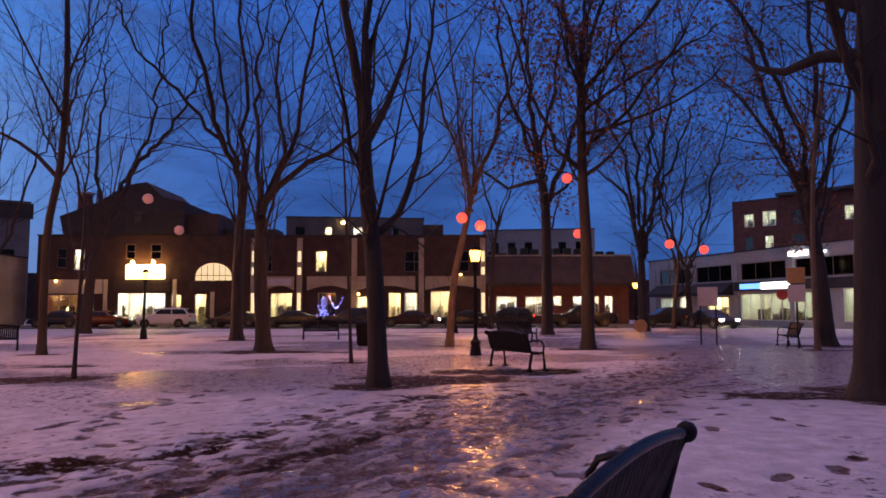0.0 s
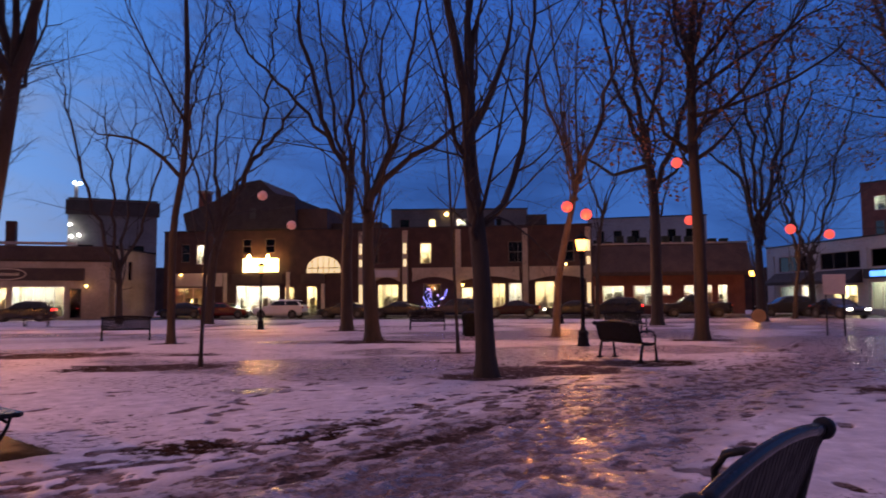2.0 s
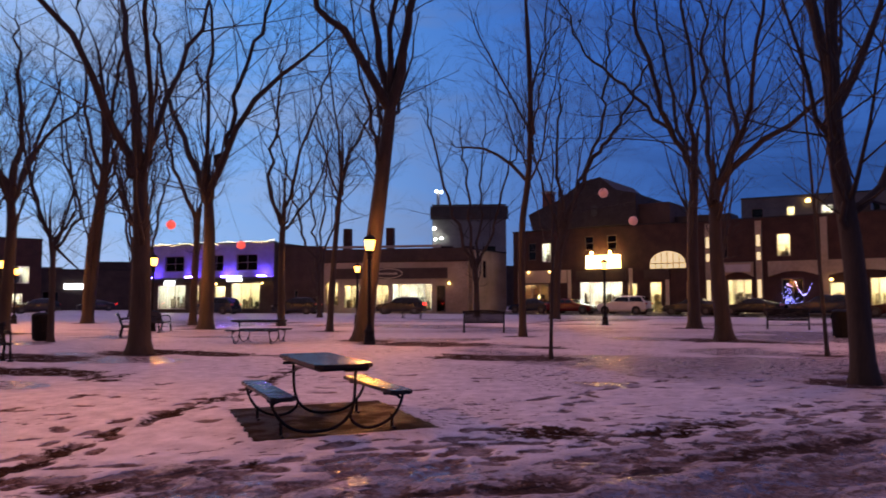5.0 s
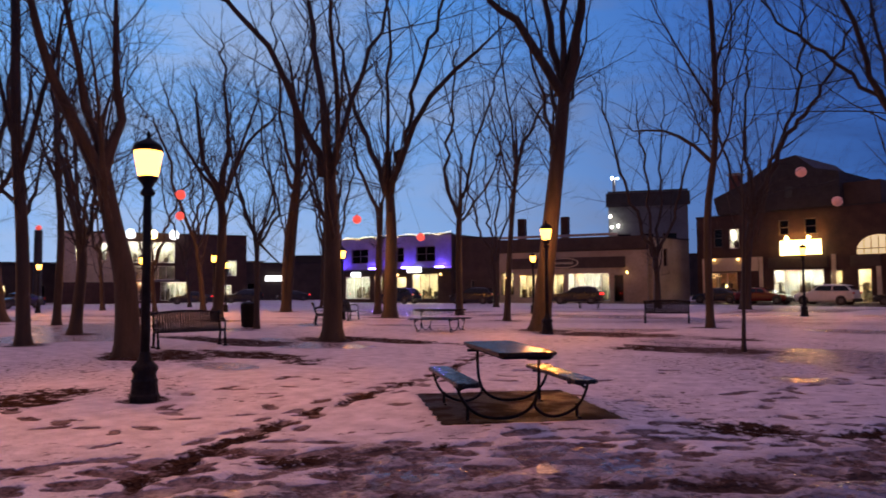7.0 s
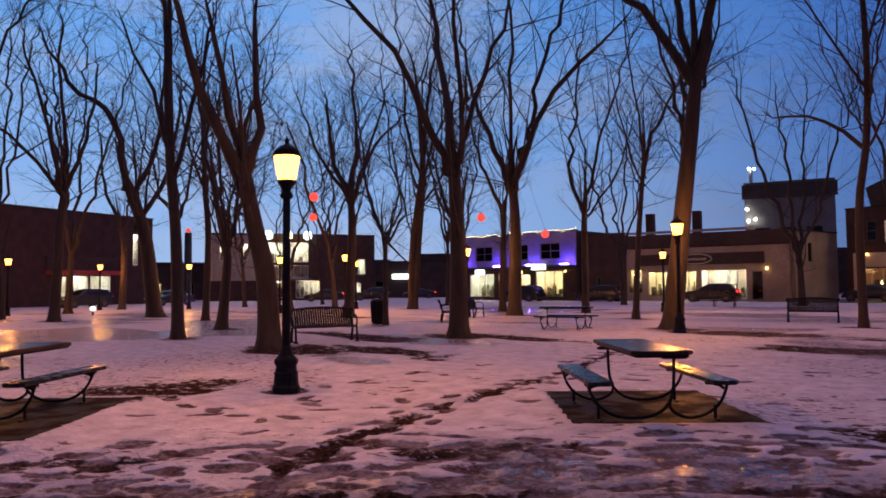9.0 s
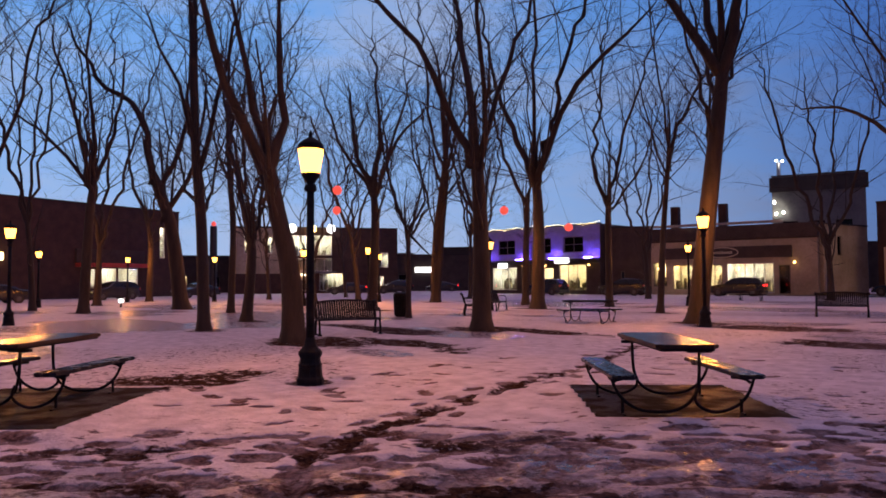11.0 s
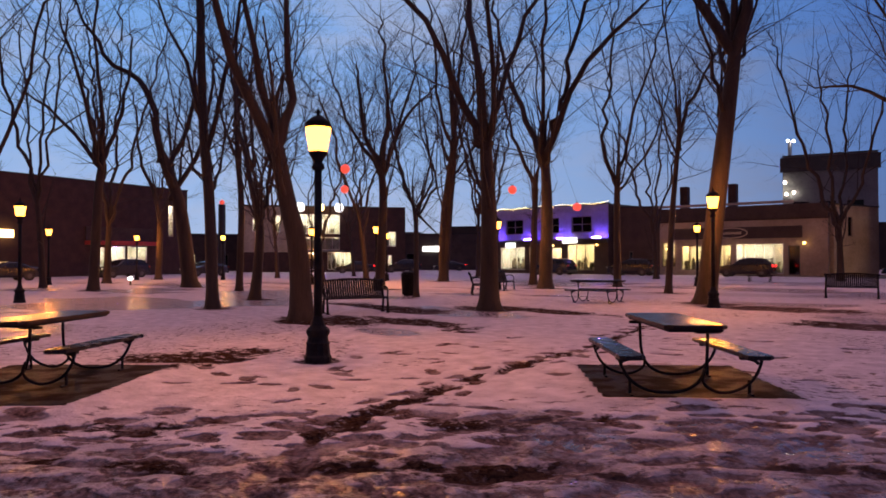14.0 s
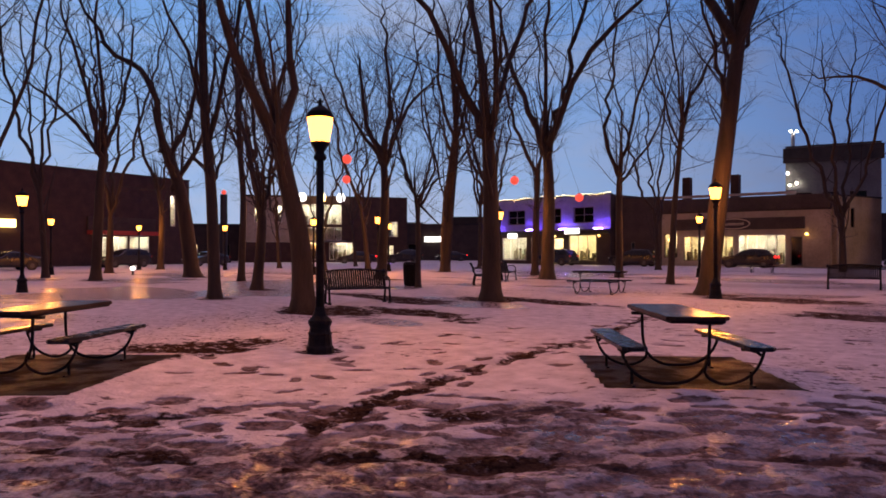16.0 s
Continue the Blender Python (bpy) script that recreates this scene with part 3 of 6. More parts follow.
# ---- trees: base, trunk radius, trunk line and limbs as (sideways, height) ----
TREES = [
    (0.1, 14.4, 0.24, ((0, 0), (-0.1, 2.2), (-0.3, 4.3), (-0.3, 5.6)),
     [((-0.3, 5.5), (-0.6, 6.4), (-0.8, 7.8), (-1, 9.3)),
      ((-0.3, 5.6), (-0.3, 7.1), (-0.1, 8.6), (-0.1, 10)),
      ((-0.2, 2.9), (0.3, 3.3), (0.7, 4), (0.9, 5.5), (1.2, 7.2), (1.3, 8.6)),
      ((-0.3, 4.8), (0.1, 5.7), (0.5, 6.4), (0.6, 7.4))]),
    (-3.6, 27.3, 0.34, ((-0, -0), (-0.2, 2.9), (-0.2, 5)),
     [((-0, 5.7), (1.2, 6.8), (2.7, 7.8), (4, 8.9)),
      ((0.2, 6.1), (1, 8.3), (1.4, 11), (2.1, 13.6)),
      ((-0.3, 5.2), (-0.5, 8.9), (-0.4, 12), (-0.4, 14.7)),
      ((-0.1, 5.2), (0.6, 7.7), (0.3, 10.7), (0.7, 13.9))]),
    (-6.0, 36.6, 0.36, ((0, 0), (0, 4.3), (0.2, 7.7)),
     [((-0.3, 8.5), (-1.5, 11.3), (-2.4, 15.3), (-2.7, 18.2)),
      ((-0.7, 9.1), (-2.7, 12.1), (-5.1, 14.5), (-6.2, 17.2)),
      ((0.1, 8.3), (0.1, 12.9), (-0.4, 17.3)),
      ((-0, 8), (-0.8, 12), (-1.3, 15.4), (-1.8, 18.9))]),
    (8.5, 26.4, 0.29, ((0, 0), (-0, 3.6), (-0.1, 6.9), (-0.1, 10.7)),
     [((-0.1, 10.7), (-0.5, 12.3), (-0.8, 15.1)),
      ((-0, 10.7), (0.5, 12.5), (1.3, 14.9)),
      ((-0, 10.9), (0.1, 13.7), (0.2, 15.7)),
      ((-0, 6.7), (0.9, 7.2), (1.6, 8.3)),
      ((-0.1, 6.9), (-1, 7.6), (-2.1, 10.2), (-3.2, 13.5)),
      ((-0, 8.2), (2, 8.6), (4.1, 9.5)),
      ((-0, 9.1), (2.1, 10.6), (4.4, 11.9)),
      ((-0, 7.6), (1.6, 9), (3.3, 10.9)),
      ((-0, 10), (1.9, 12.1), (3.6, 14))]),
    (8.4, 11.3, 0.44, ((0, 0), (0.1, 2.9), (0.2, 5.9), (0.3, 7.5)),
     [((0.3, 7.1), (-0.1, 8.2), (-0.4, 9.7)),
      ((0.2, 6.7), (-0.9, 7.8), (-1.7, 8.7)),
      ((0.1, 5.9), (-0.6, 6.05), (-1.2, 5.95), (-1.6, 6.1))]),
    (18.7, 26.9, 0.40, ((0, 0), (-0.2, 3.3), (-0.5, 5.8)),
     [((-0.6, 6.1), (-1.2, 8.1), (-2.1, 11.1), (-2.6, 14)),
      ((-0.4, 6.1), (-0.1, 9.6), (-0.2, 13.3), (-0.2, 15.5)),
      ((-0.1, 6.3), (0.9, 9.5), (1.8, 12.6)),
      ((-0.6, 6.6), (-2.1, 9.6), (-3.8, 12.2)),
      ((-0.4, 7.3), (-1.6, 11.3), (-3, 14.6))]),
    (19.5, 46.9, 0.40, ((0, -0), (-0.1, 5.3)),
     [((-0.2, 6), (-1.1, 9.6), (-2.4, 10.9)),
      ((-0, 5.7), (0.5, 11.1), (1.2, 17.1), (1.5, 22.4)),
      ((-0.4, 6.4), (-0.9, 11.2), (-2.7, 15.4)),
      ((0.1, 5.6), (1.2, 9.5), (2.6, 12.6), (3.8, 16.1)),
      ((0.2, 7.2), (1.8, 13), (2.7, 19), (3.2, 23)),
      ((-0, 6.4), (-0.4, 13.2), (-1.1, 18.5), (-1.4, 23.1))]),
    (28.5, 58.3, 0.36, ((0, -0), (-0.1, 4.3)),
     [((-0.2, 4.8), (-1.5, 8.7), (-2.3, 13.3), (-2.9, 18.9)),
      ((0.1, 4.7), (1.3, 8.6), (2.4, 13.5), (3.7, 18.3))]),
    (11.2, 41.6, 0.40, ((0, 0), (0, 7.2), (-0.3, 9.9)),
     [((-0.3, 9.9), (-0.8, 13.5), (-1.2, 18.5)),
      ((-0.5, 9.3), (-2.2, 9), (-4.3, 10.4)),
      ((-0.1, 7.9), (1.2, 8.9), (1.9, 10.2)),
      ((-0.5, 10), (0.3, 13.4), (1, 17.6)),
      ((-0.3, 9.9), (-2.1, 14.2), (-2.8, 19.3)),
      ((0, 7.5), (1.6, 11.6), (3, 15.1))]),
    (3.6, 29.4, 0.19, ((0, 0), (0.2, 2.6), (0.7, 5), (1, 6.4)),
     [((1, 6.4), (1.8, 8.6), (2.7, 11.7), (3.3, 14.7)),
      ((0.8, 5.7), (0.6, 8.6), (0.1, 12.2), (-0.1, 14.7)),
      ((1, 6.6), (0.9, 9.8), (1.3, 13.2)),
      ((1, 6.1), (-0.1, 9), (-0.9, 11.7)),
      ((1.2, 6.9), (2.2, 9.3), (3.9, 11.7))]),
    (10.3, 54.5, 0.20, ((0, 0), (0.2, 4.9), (0.6, 8)),
     [((0.6, 8), (-0.3, 11.1), (-0.7, 14.3)),
      ((0.7, 8), (1.7, 11.1), (2.2, 14.7))]),
    (-10.8, 26.0, 0.17, ((-0, -0), (0, 4), (0.3, 6.4), (0.4, 9.4), (0.3, 12.5)),
     [((0.3, 6), (-0.7, 7.1), (-1.5, 7.5), (-2.5, 7.7)),
      ((0.4, 8), (-0.7, 10), (-1.6, 11.7)),
      ((0.4, 9.4), (0.9, 11.3), (1.7, 13))]),
    (-17.4, 49.0, 0.40, ((0, 0), (0.3, 4.4), (0.9, 7)),
     [((0.9, 7), (2.7, 10.9), (4.7, 13.9), (6.5, 17.3)),
      ((0.7, 7), (0.4, 12.6), (0.7, 17.7)),
      ((0.4, 6.2), (-1, 10.6), (-1.8, 14.3)),
      ((1, 7.4), (3.3, 12.9), (4.2, 18.2), (4.5, 23.1))]),
    (-17.3, 13.6, 0.35, ((0, 0), (0, 2.7), (-0.1, 5)),
     [((-0.3, 5.1), (-0.9, 6.3), (-1.6, 7.9), (-3.1, 9.5)),
      ((-0.1, 5.1), (-0.3, 7.5), (-0.7, 9.9), (-0.8, 11.2)),
      ((0, 5.3), (0.6, 7.6), (1.4, 9.6), (1.8, 11.4)),
      ((-0, 5.1), (0.2, 6.8), (0, 9.1), (0, 11.1))]),
    (-15.1, 21.3, 0.40, ((0, 0), (0.4, 3.5), (0.8, 6.8), (1, 8.5)),
     [((1, 8.5), (1.5, 10.9), (2, 13.1), (2.4, 15.3)),
      ((0.9, 8.5), (-0.5, 10.7), (-1.5, 11.6), (-1.9, 12.9)),
      ((1, 8.5), (0.5, 11.3), (0.4, 13.2)),
      ((1, 8.7), (1, 11.3), (1.2, 13.9))]),
    (-27.9, 26.2, 0.42, ((0, -0), (0.1, 4.3), (-0, 6.9)),
     [((-0.3, 6.9), (-1.3, 10.1), (-2.3, 12.9), (-2.9, 16.6)),
      ((0.1, 6.9), (0.9, 9.6), (1.6, 12.7), (2.7, 16.1), (3.2, 18.7)),
      ((-0.1, 7.2), (0, 12.5), (-0.2, 17)),
      ((0, 6.9), (1.9, 10.9), (3.6, 12.8), (4.8, 13.9))]),
    (-32.9, 30.0, 0.26, ((0, 0), (0.1, 4.1), (0.2, 5.8)),
     [((0.2, 5.8), (-1.1, 9.1), (-1.8, 11.7), (-2.2, 15)),
      ((0.2, 6.1), (0.4, 10.9), (0, 16))]),
    (-27.4, 31.3, 0.25, ((0, 0), (0, 4.7), (0.1, 6.6)),
     [((-0, 5.6), (-0.7, 8.2), (-0.4, 11.1), (-0.1, 14.4)),
      ((0.1, 6.6), (0.9, 9.6), (1.8, 12.2), (2.8, 15)),
      ((0.3, 5.6), (1.9, 7.9), (2.8, 10.6))]),
    (-20.6, 26.7, 0.18, ((0, -0), (0.2, 3.5), (0.5, 7)),
     [((0.5, 7), (1.4, 9.2), (2.8, 11.7)),
      ((0.5, 6.7), (0.1, 10.2), (-0.2, 13.5)),
      ((0.4, 6.2), (-0.3, 8.1), (-0.7, 10.2))]),
    (-24.7, 15.9, 0.13, ((0, 0), (0, 3.1), (0.1, 3.3)),
     [((0, 3.3), (-0.7, 5.3), (-1, 8.1), (-1.3, 10.1)),
      ((0.1, 3.3), (0.8, 4.6), (0.2, 6.8), (-0.1, 9.7))]),
    (-41.7, 29.5, 0.34, ((0, 0), (0.1, 4.4), (0.8, 9.9)),
     [((0.8, 9.9), (1.2, 14.4), (1.7, 19)),
      ((0.7, 9.1), (-0.4, 13.5), (-0.9, 18.6)),
      ((0.4, 6.9), (2.3, 10), (3.2, 14.7))]),
    (-17.1, 7.4, 0.33, ((0, 0), (-0.1, 1.7), (-0.4, 3.1), (-0.6, 4.2)),
     [((-0.7, 4.2), (-1.2, 5.1), (-1.7, 6.5), (-2.1, 7.9)),
      ((-0.6, 4.2), (-0.2, 5.6), (-0.4, 7), (-0.4, 8.5)),
      ((-0.6, 4), (-1, 6), (-1.4, 7.9))]),
    (-50.8, 24.7, 0.20, ((0, 0), (-0.2, 2.1), (-0.2, 3.4)),
     [((-0.1, 3.4), (1.1, 7.4), (2.8, 11.4), (4.1, 15.4)),
      ((-0.4, 3), (-1.2, 5.6), (-0.7, 8.7), (-1.5, 13))]),
    (-22.7, 7.0, 0.22, ((-0, 0), (-0.1, 3.1), (-0.3, 5.7), (-0.4, 9.2)),
     [((-0.2, 4.8), (0.3, 7), (0.7, 8.9)),
      ((-0.3, 5.7), (-0.8, 7.4), (-1.5, 8.7)),
      ((-0.4, 8.7), (-0.5, 10.6), (-0.7, 12.3))]),
    (-27.0, 10.0, 0.24, ((0, 0), (0.2, 2.4), (0.1, 3.4)),
     [((0.1, 3.4), (-0.4, 5.7), (-0.7, 7.8), (-0.9, 10.1)),
      ((0.3, 3.5), (0.7, 5.5), (0.9, 7.2), (1.4, 9.9))]),
    (-35.0, 12.3, 0.20, ((-0, -0), (0.1, 4.1), (-0.1, 6.9), (-0.2, 11)),
     [((-0.1, 6.6), (-0.9, 8.8), (-1.3, 11.2)),
      ((-0.2, 8.3), (0.6, 11.1), (0.9, 13.6))]),
    (-41.9, 12.0, 0.50, ((0, 0), (-0.6, 4.5), (-1.5, 7.3)),
     [((-1.7, 7.3), (-2.2, 10.8), (-4.1, 12.5), (-5.5, 14.5)),
      ((-1.2, 6.7), (-0, 10), (0.3, 14.2)),
      ((-0.9, 5.1), (0.6, 8.4), (1.2, 12))]),
    (-39.9, 6.6, 0.30, ((-0, -0), (0.2, 4.7), (0.4, 6.7)),
     [((0.2, 6.4), (-0.5, 9.2), (-1.3, 12.2)),
      ((0.5, 6.7), (1.3, 9.1), (1.7, 12.6)),
      ((0.3, 6.1), (-1.3, 8.3), (-2.7, 9.5)),
      ((0.4, 6.7), (0.2, 10.1), (-0, 13.5))]),
    (-60.0, 14.8, 0.30, ((0, 0), (0.1, 4.4), (-0.2, 6.6)),
     [((-0.2, 6.6), (-1.5, 10.2), (-1.9, 14.6)),
      ((-0, 6.6), (1, 10.3), (1.5, 14.9))]),
    (-32.8, 19.0, 0.32, ((0, 0), (0.2, 4.3), (0.1, 6.3)),
     [((0.1, 6.3), (-0.8, 8.1), (-1.1, 11)),
      ((0.3, 6.3), (1.1, 8.7), (1.9, 11.7)),
      ((0.2, 6), (0.4, 9.3), (0.1, 12.8)),
      ((0.1, 5.7), (1.3, 9), (2.8, 10.8)),
      ((0.1, 6), (-1.6, 8.7), (-2.5, 11.3))]),
    (-24.4, 15.7, 0.13, ((0, 0), (0, 2.5), (-0.1, 3.6)),
     [((-0.1, 3.6), (-0.8, 5.4), (-1.1, 7.4)),
      ((-0, 3.6), (0.6, 4.7), (0.3, 7))]),
    (-41.6, 29.6, 0.30, ((0, 0), (0.4, 5.3), (0.7, 9.3), (0.4, 15.3)),
     [((0.6, 8.9), (1.6, 12.1), (2.8, 14.5)),
      ((0.5, 8.1), (-0.4, 11.3), (-1.2, 14.9))]),
]
for tx, ty, tr, _, _ in TREES:
    if tr > 0.15:
        TREE_RINGS.append((tx, ty, 0.75 + 2.2 * tr, 0.45 + 1.3 * tr))
TREE_RINGS += [(-6.54, 17.03, 0.9, 0.5), (-0.42, 20.73, 0.8, 0.5), (-10.22, 4.48, 0.5, 0.45)]

ground = tagged(part("ground", build_ground(), snow_material()), "old trodden snow with slush, bare patches and an icy path", "ground", kind="structure")


class Wood:
    """Collects tapered round branches into one mesh."""

    def __init__(self):
        self.kinds = {}

    def add(self, pts, radii, sides):
        flat, rad = self.kinds.setdefault((len(pts), sides), ([], []))
        for p in pts:
            flat.extend(p)
        rad.extend(radii)

    def rings(self):
        """Corner points and quads of all branches, worked out together for each number of rings."""
        verts, quads, start = [], [], 0
        for (m, sides), (flat, rad) in self.kinds.items():
            p = np.array(flat).reshape(-1, m, 3)
            r = np.array(rad).reshape(-1, m)
            t = np.gradient(p, axis=1)
            t /= np.linalg.norm(t, axis=2)[..., None] + 1e-9
            ref = np.where((np.abs(t[:, :1] @ np.array((0.31, 0.95, 0.05))) < 0.9)[..., None], np.array((0.31, 0.95, 0.05)), np.array((1.0, 0, 0)))
            a = np.cross(t, np.broadcast_to(ref, t.shape))
            a /= np.linalg.norm(a, axis=2)[..., None] + 1e-9
            b = np.cross(t, a)
            ang = np.arange(sides) * (2 * math.pi / sides)
            ring = p[:, :, None] + r[:, :, None, None] * (a[:, :, None] * np.cos(ang)[:, None] + b[:, :, None] * np.sin(ang)[:, None])
            i = start + np.arange(p.shape[0] * m * sides).reshape(-1, m, sides)
            j = np.roll(i, -1, 2)
            verts.append(ring.reshape(-1, 3))
            quads.append(np.stack([i[:, :-1], i[:, 1:], j[:, 1:], j[:, :-1]], -1).reshape(-1, 4))
            start += i.size
        return np.concatenate(verts), np.concatenate(quads)

    def mesh(self, name):
        me = bpy.data.meshes.new(name)
        v, q = self.rings()
        me.vertices.add(len(v))
        me.vertices.foreach_set("co", v.ravel())
        me.loops.add(q.size)
        me.loops.foreach_set("vertex_index", q.ravel())
        me.polygons.add(len(q))
        me.polygons.foreach_set("loop_start", np.arange(0, q.size, 4))
        me.polygons.foreach_set("use_smooth", np.ones(len(q), bool))
        me.update()
        return me


def spline(points, n):
    """n points on a smooth line through the points."""
    P = [Vector(p) for p in points]
    P = [P[0] * 2 - P[1]] + P + [P[-1] * 2 - P[-2]]
    out = []
    k = len(P) - 3
    for s in range(n):
        u = s * k / (n - 1)
        i = min(int(u), k - 1)
        f = u - i
        a, b, c, d = P[i:i + 4]
        out.append(0.5 * (2 * b + (c - a) * f + (2 * a - 5 * b + 4 * c - d) * f * f + (3 * b - a - 3 * c + d) * f ** 3))
    return out


# per level: wander, lift, twigs per metre, share of length, angle
GROW = {1: (0.16, 0.05, 2.2, 0.54, 0.80), 2: (0.20, 0.06, 3.6, 0.53, 0.80), 3: (0.22, 0.05, 6.0, 0.53, 0.75), 4: (0.2, 0.02, 0, 0, 0)}


def sprout(rng, wood, twigs, pts, radii, level, last, length, dense):
    """Side shoots along a branch, each with its own shoots."""
    wander, lift, per_m, share, angle = GROW[level]
    count = int(length * per_m * dense + rng.random())
    n = len(pts)
    az = rng.random() * 6.28
    for k in range(count):
        u = 0.18 + 0.82 * (k + rng.random()) / max(count, 1)
        x = min(u, 0.999) * (n - 1)
        i = int(x)
        p = pts[i].lerp(pts[min(i + 1, n - 1)], x - i)
        r = radii[i]
        d = (pts[min(i + 1, n - 1)] - pts[max(i - 1, 0)]).normalized()
        az += 2.4 + rng.uniform(-0.5, 0.5)
        side = d.orthogonal().normalized()
        side.rotate(Matrix.Rotation(az, 3, d))
        ang = angle * rng.uniform(0.6, 1.25)
        go = (d * math.cos(ang) + side * math.sin(ang)).normalized()
        ln = length * share * rng.uniform(0.5, 1.1) * (1.15 - 0.65 * u)
        ln = max(ln, (0, 0, 0.9, 0.4, 0.2)[level])
        branch(rng, wood, twigs, p, go, ln, r * 0.55, level + 1, last, dense)


RADIUS = {2: 0.022, 3: 0.0092, 4: 0.0054, 5: 0.0040}


def branch(rng, wood, twigs, p, d, length, r, level, last, dense):
    n = (0, 0, 7, 4, 3, 3)[level]
    wander, lift = (0, 0, 0.17, 0.2, 0.22, 0.25)[level], (0, 0, 0.05, 0.02, 0.0, 0.0)[level]
    r = min(r, RADIUS[level] * (0.8 + 0.12 * length * (1 if level == 2 else 0)))
    pts, radii, s = [p], [r], length / (n - 1)
    for k in range(1, n):
        d = (d + Vector((rng.uniform(-1, 1), rng.uniform(-1, 1), rng.uniform(-1, 1))) * wander + Vector((0, 0, lift))).normalized()
        pts.append(pts[-1] + d * s)
        radii.append(r * (1 - 0.72 * k / (n - 1)))
    (wood if level == 2 else twigs).add(pts, radii, 5 if level == 2 else 3)
    if level < last:
        sprout(rng, wood, twigs, pts, radii, level, last, length, dense)


BOUGHS = []


def tree(seed, x, y, radius, trunk, limbs, last=4, dense=1.0, leaves=0, bark=None, label="tall bare tree with dark furrowed bark", extra=5):
    rng = random.Random(seed)
    radius *= 0.86
    wood, twigs = Wood(), Wood()
    view = Vector((x, y, 0)).normalized()
    side = Vector((view.y, -view.x, 0))

    def at(p, depth=0.0):
        return side * p[0] + Vector((0, 0, p[1])) + view * depth
    n = 14
    tp = spline([at((trunk[0][0], -0.15))] + [at(p, 0.0) for p in trunk[1:]], n)
    top = tp[-1].z
    tip = 0.62 if len(limbs) > 1 else 0.4
    radii = [radius * (1 - (1 - tip) * i / (n - 1)) * (1 + 0.42 * math.exp(-max(q.z, 0) / 0.20)) for i, q in enumerate(tp)]
    # root flare needs close rings near the ground
    foot = [tp[0].lerp(tp[1], f) for f in (0.0, 0.08, 0.18, 0.32, 0.55)]
    tp = foot + tp[1:]
    radii = [radius * (1 + 0.42 * math.exp(-max(q.z, 0) / 0.20)) for q in foot] + radii[1:]
    wood.add(tp, radii, 12)
    lines = []
    for limb in limbs:
        sway = rng.uniform(-0.45, 0.45)
        # every limb grows out of the trunk, and runs on past its last fork
        start = limb[0]
        root = min(([q.dot(side), q.z] for q in tp[6:]), key=lambda q: math.dist(q, start))
        if math.dist(root, start) > 0.12:
            limb = ((root[0], root[1] - 0.1), *limb)
        (ax, az), (bx, bz) = limb[-2:]
        k = 0.16 * sum(math.dist(a, b) for a, b in zip(limb, limb[1:])) / max(math.dist((ax, az), (bx, bz)), 0.1)
        limb = (*limb, (bx + (bx - ax) * k, bz + (bz - az) * k + 0.2))
        ln = sum(math.dist(a, b) for a, b in zip(limb, limb[1:]))
        pts = [at(p, sway * math.dist(p, start)) for p in limb]
        lines.append((pts, ln))
    # the stem itself goes on into a thin leader
    d = (tp[-1] - tp[-3]).normalized()
    reach = 0.28 * top + 0.8
    bend = side * rng.uniform(-0.12, 0.12)
    lead = [tp[-1] - d * 0.1, tp[-1] + (d + bend) * reach * 0.5, tp[-1] + (d + bend * 2.5) * reach]
    wood.add(spline(lead, 8), [radii[-1] * (1 - 0.9 * (i / 7) ** 0.7) for i in range(8)], 8)
    for k in range(extra):
        # limbs that the main ones hide, towards and away from the street
        u = rng.uniform(0.55, 1.0)
        q = tp[min(int(u * (len(tp) - 1)), len(tp) - 1)]
        az = rng.choice((-1, 1)) * rng.uniform(0.5, 1.2)
        go = view * math.sin(az) + side * rng.uniform(-0.5, 0.5)
        ln = rng.uniform(0.35, 0.6) * max(top, 4) + 1.0
        up = Vector((0, 0, 1))
        lines.append(([q, q + (go * 0.45 + up * 0.5) * ln * 0.5, q + (go * 0.62 + up * 1.0) * ln], ln))
    for k, (pts, ln) in enumerate(lines):
        m = max(6, int(ln / 0.55))
        sp = spline(pts, m)
        r0 = radius * (0.60 if k == 0 else rng.uniform(0.40, 0.54)) if len(limbs) > 1 else radius * 0.4
        if k >= len(limbs):
            r0 *= 0.7
        rr = [max(r0 * (1 - 0.84 * (i / (m - 1)) ** 0.95), 0.012) for i in range(m)]
        sp = [q + Vector((rng.uniform(-1, 1), rng.uniform(-1, 1), rng.uniform(-1, 1))) * (0.03 + 0.012 * ln) * (1 if 0 < i else 0) for i, q in enumerate(sp)]
        wood.add(sp, rr, 8)
        sprout(rng, wood, twigs, sp, rr, 1, last, ln, dense)
    BOUGHS.append(wood.rings()[0] + np.array((x, y, 0)))
    ob = thing("tree", pose(x, y, 0), label, "tree", "park trees")
    part("trunk", wood.mesh("trunk"), bark or BARK, ob)
    part("crown", twigs.mesh("crown"), TWIG, ob)
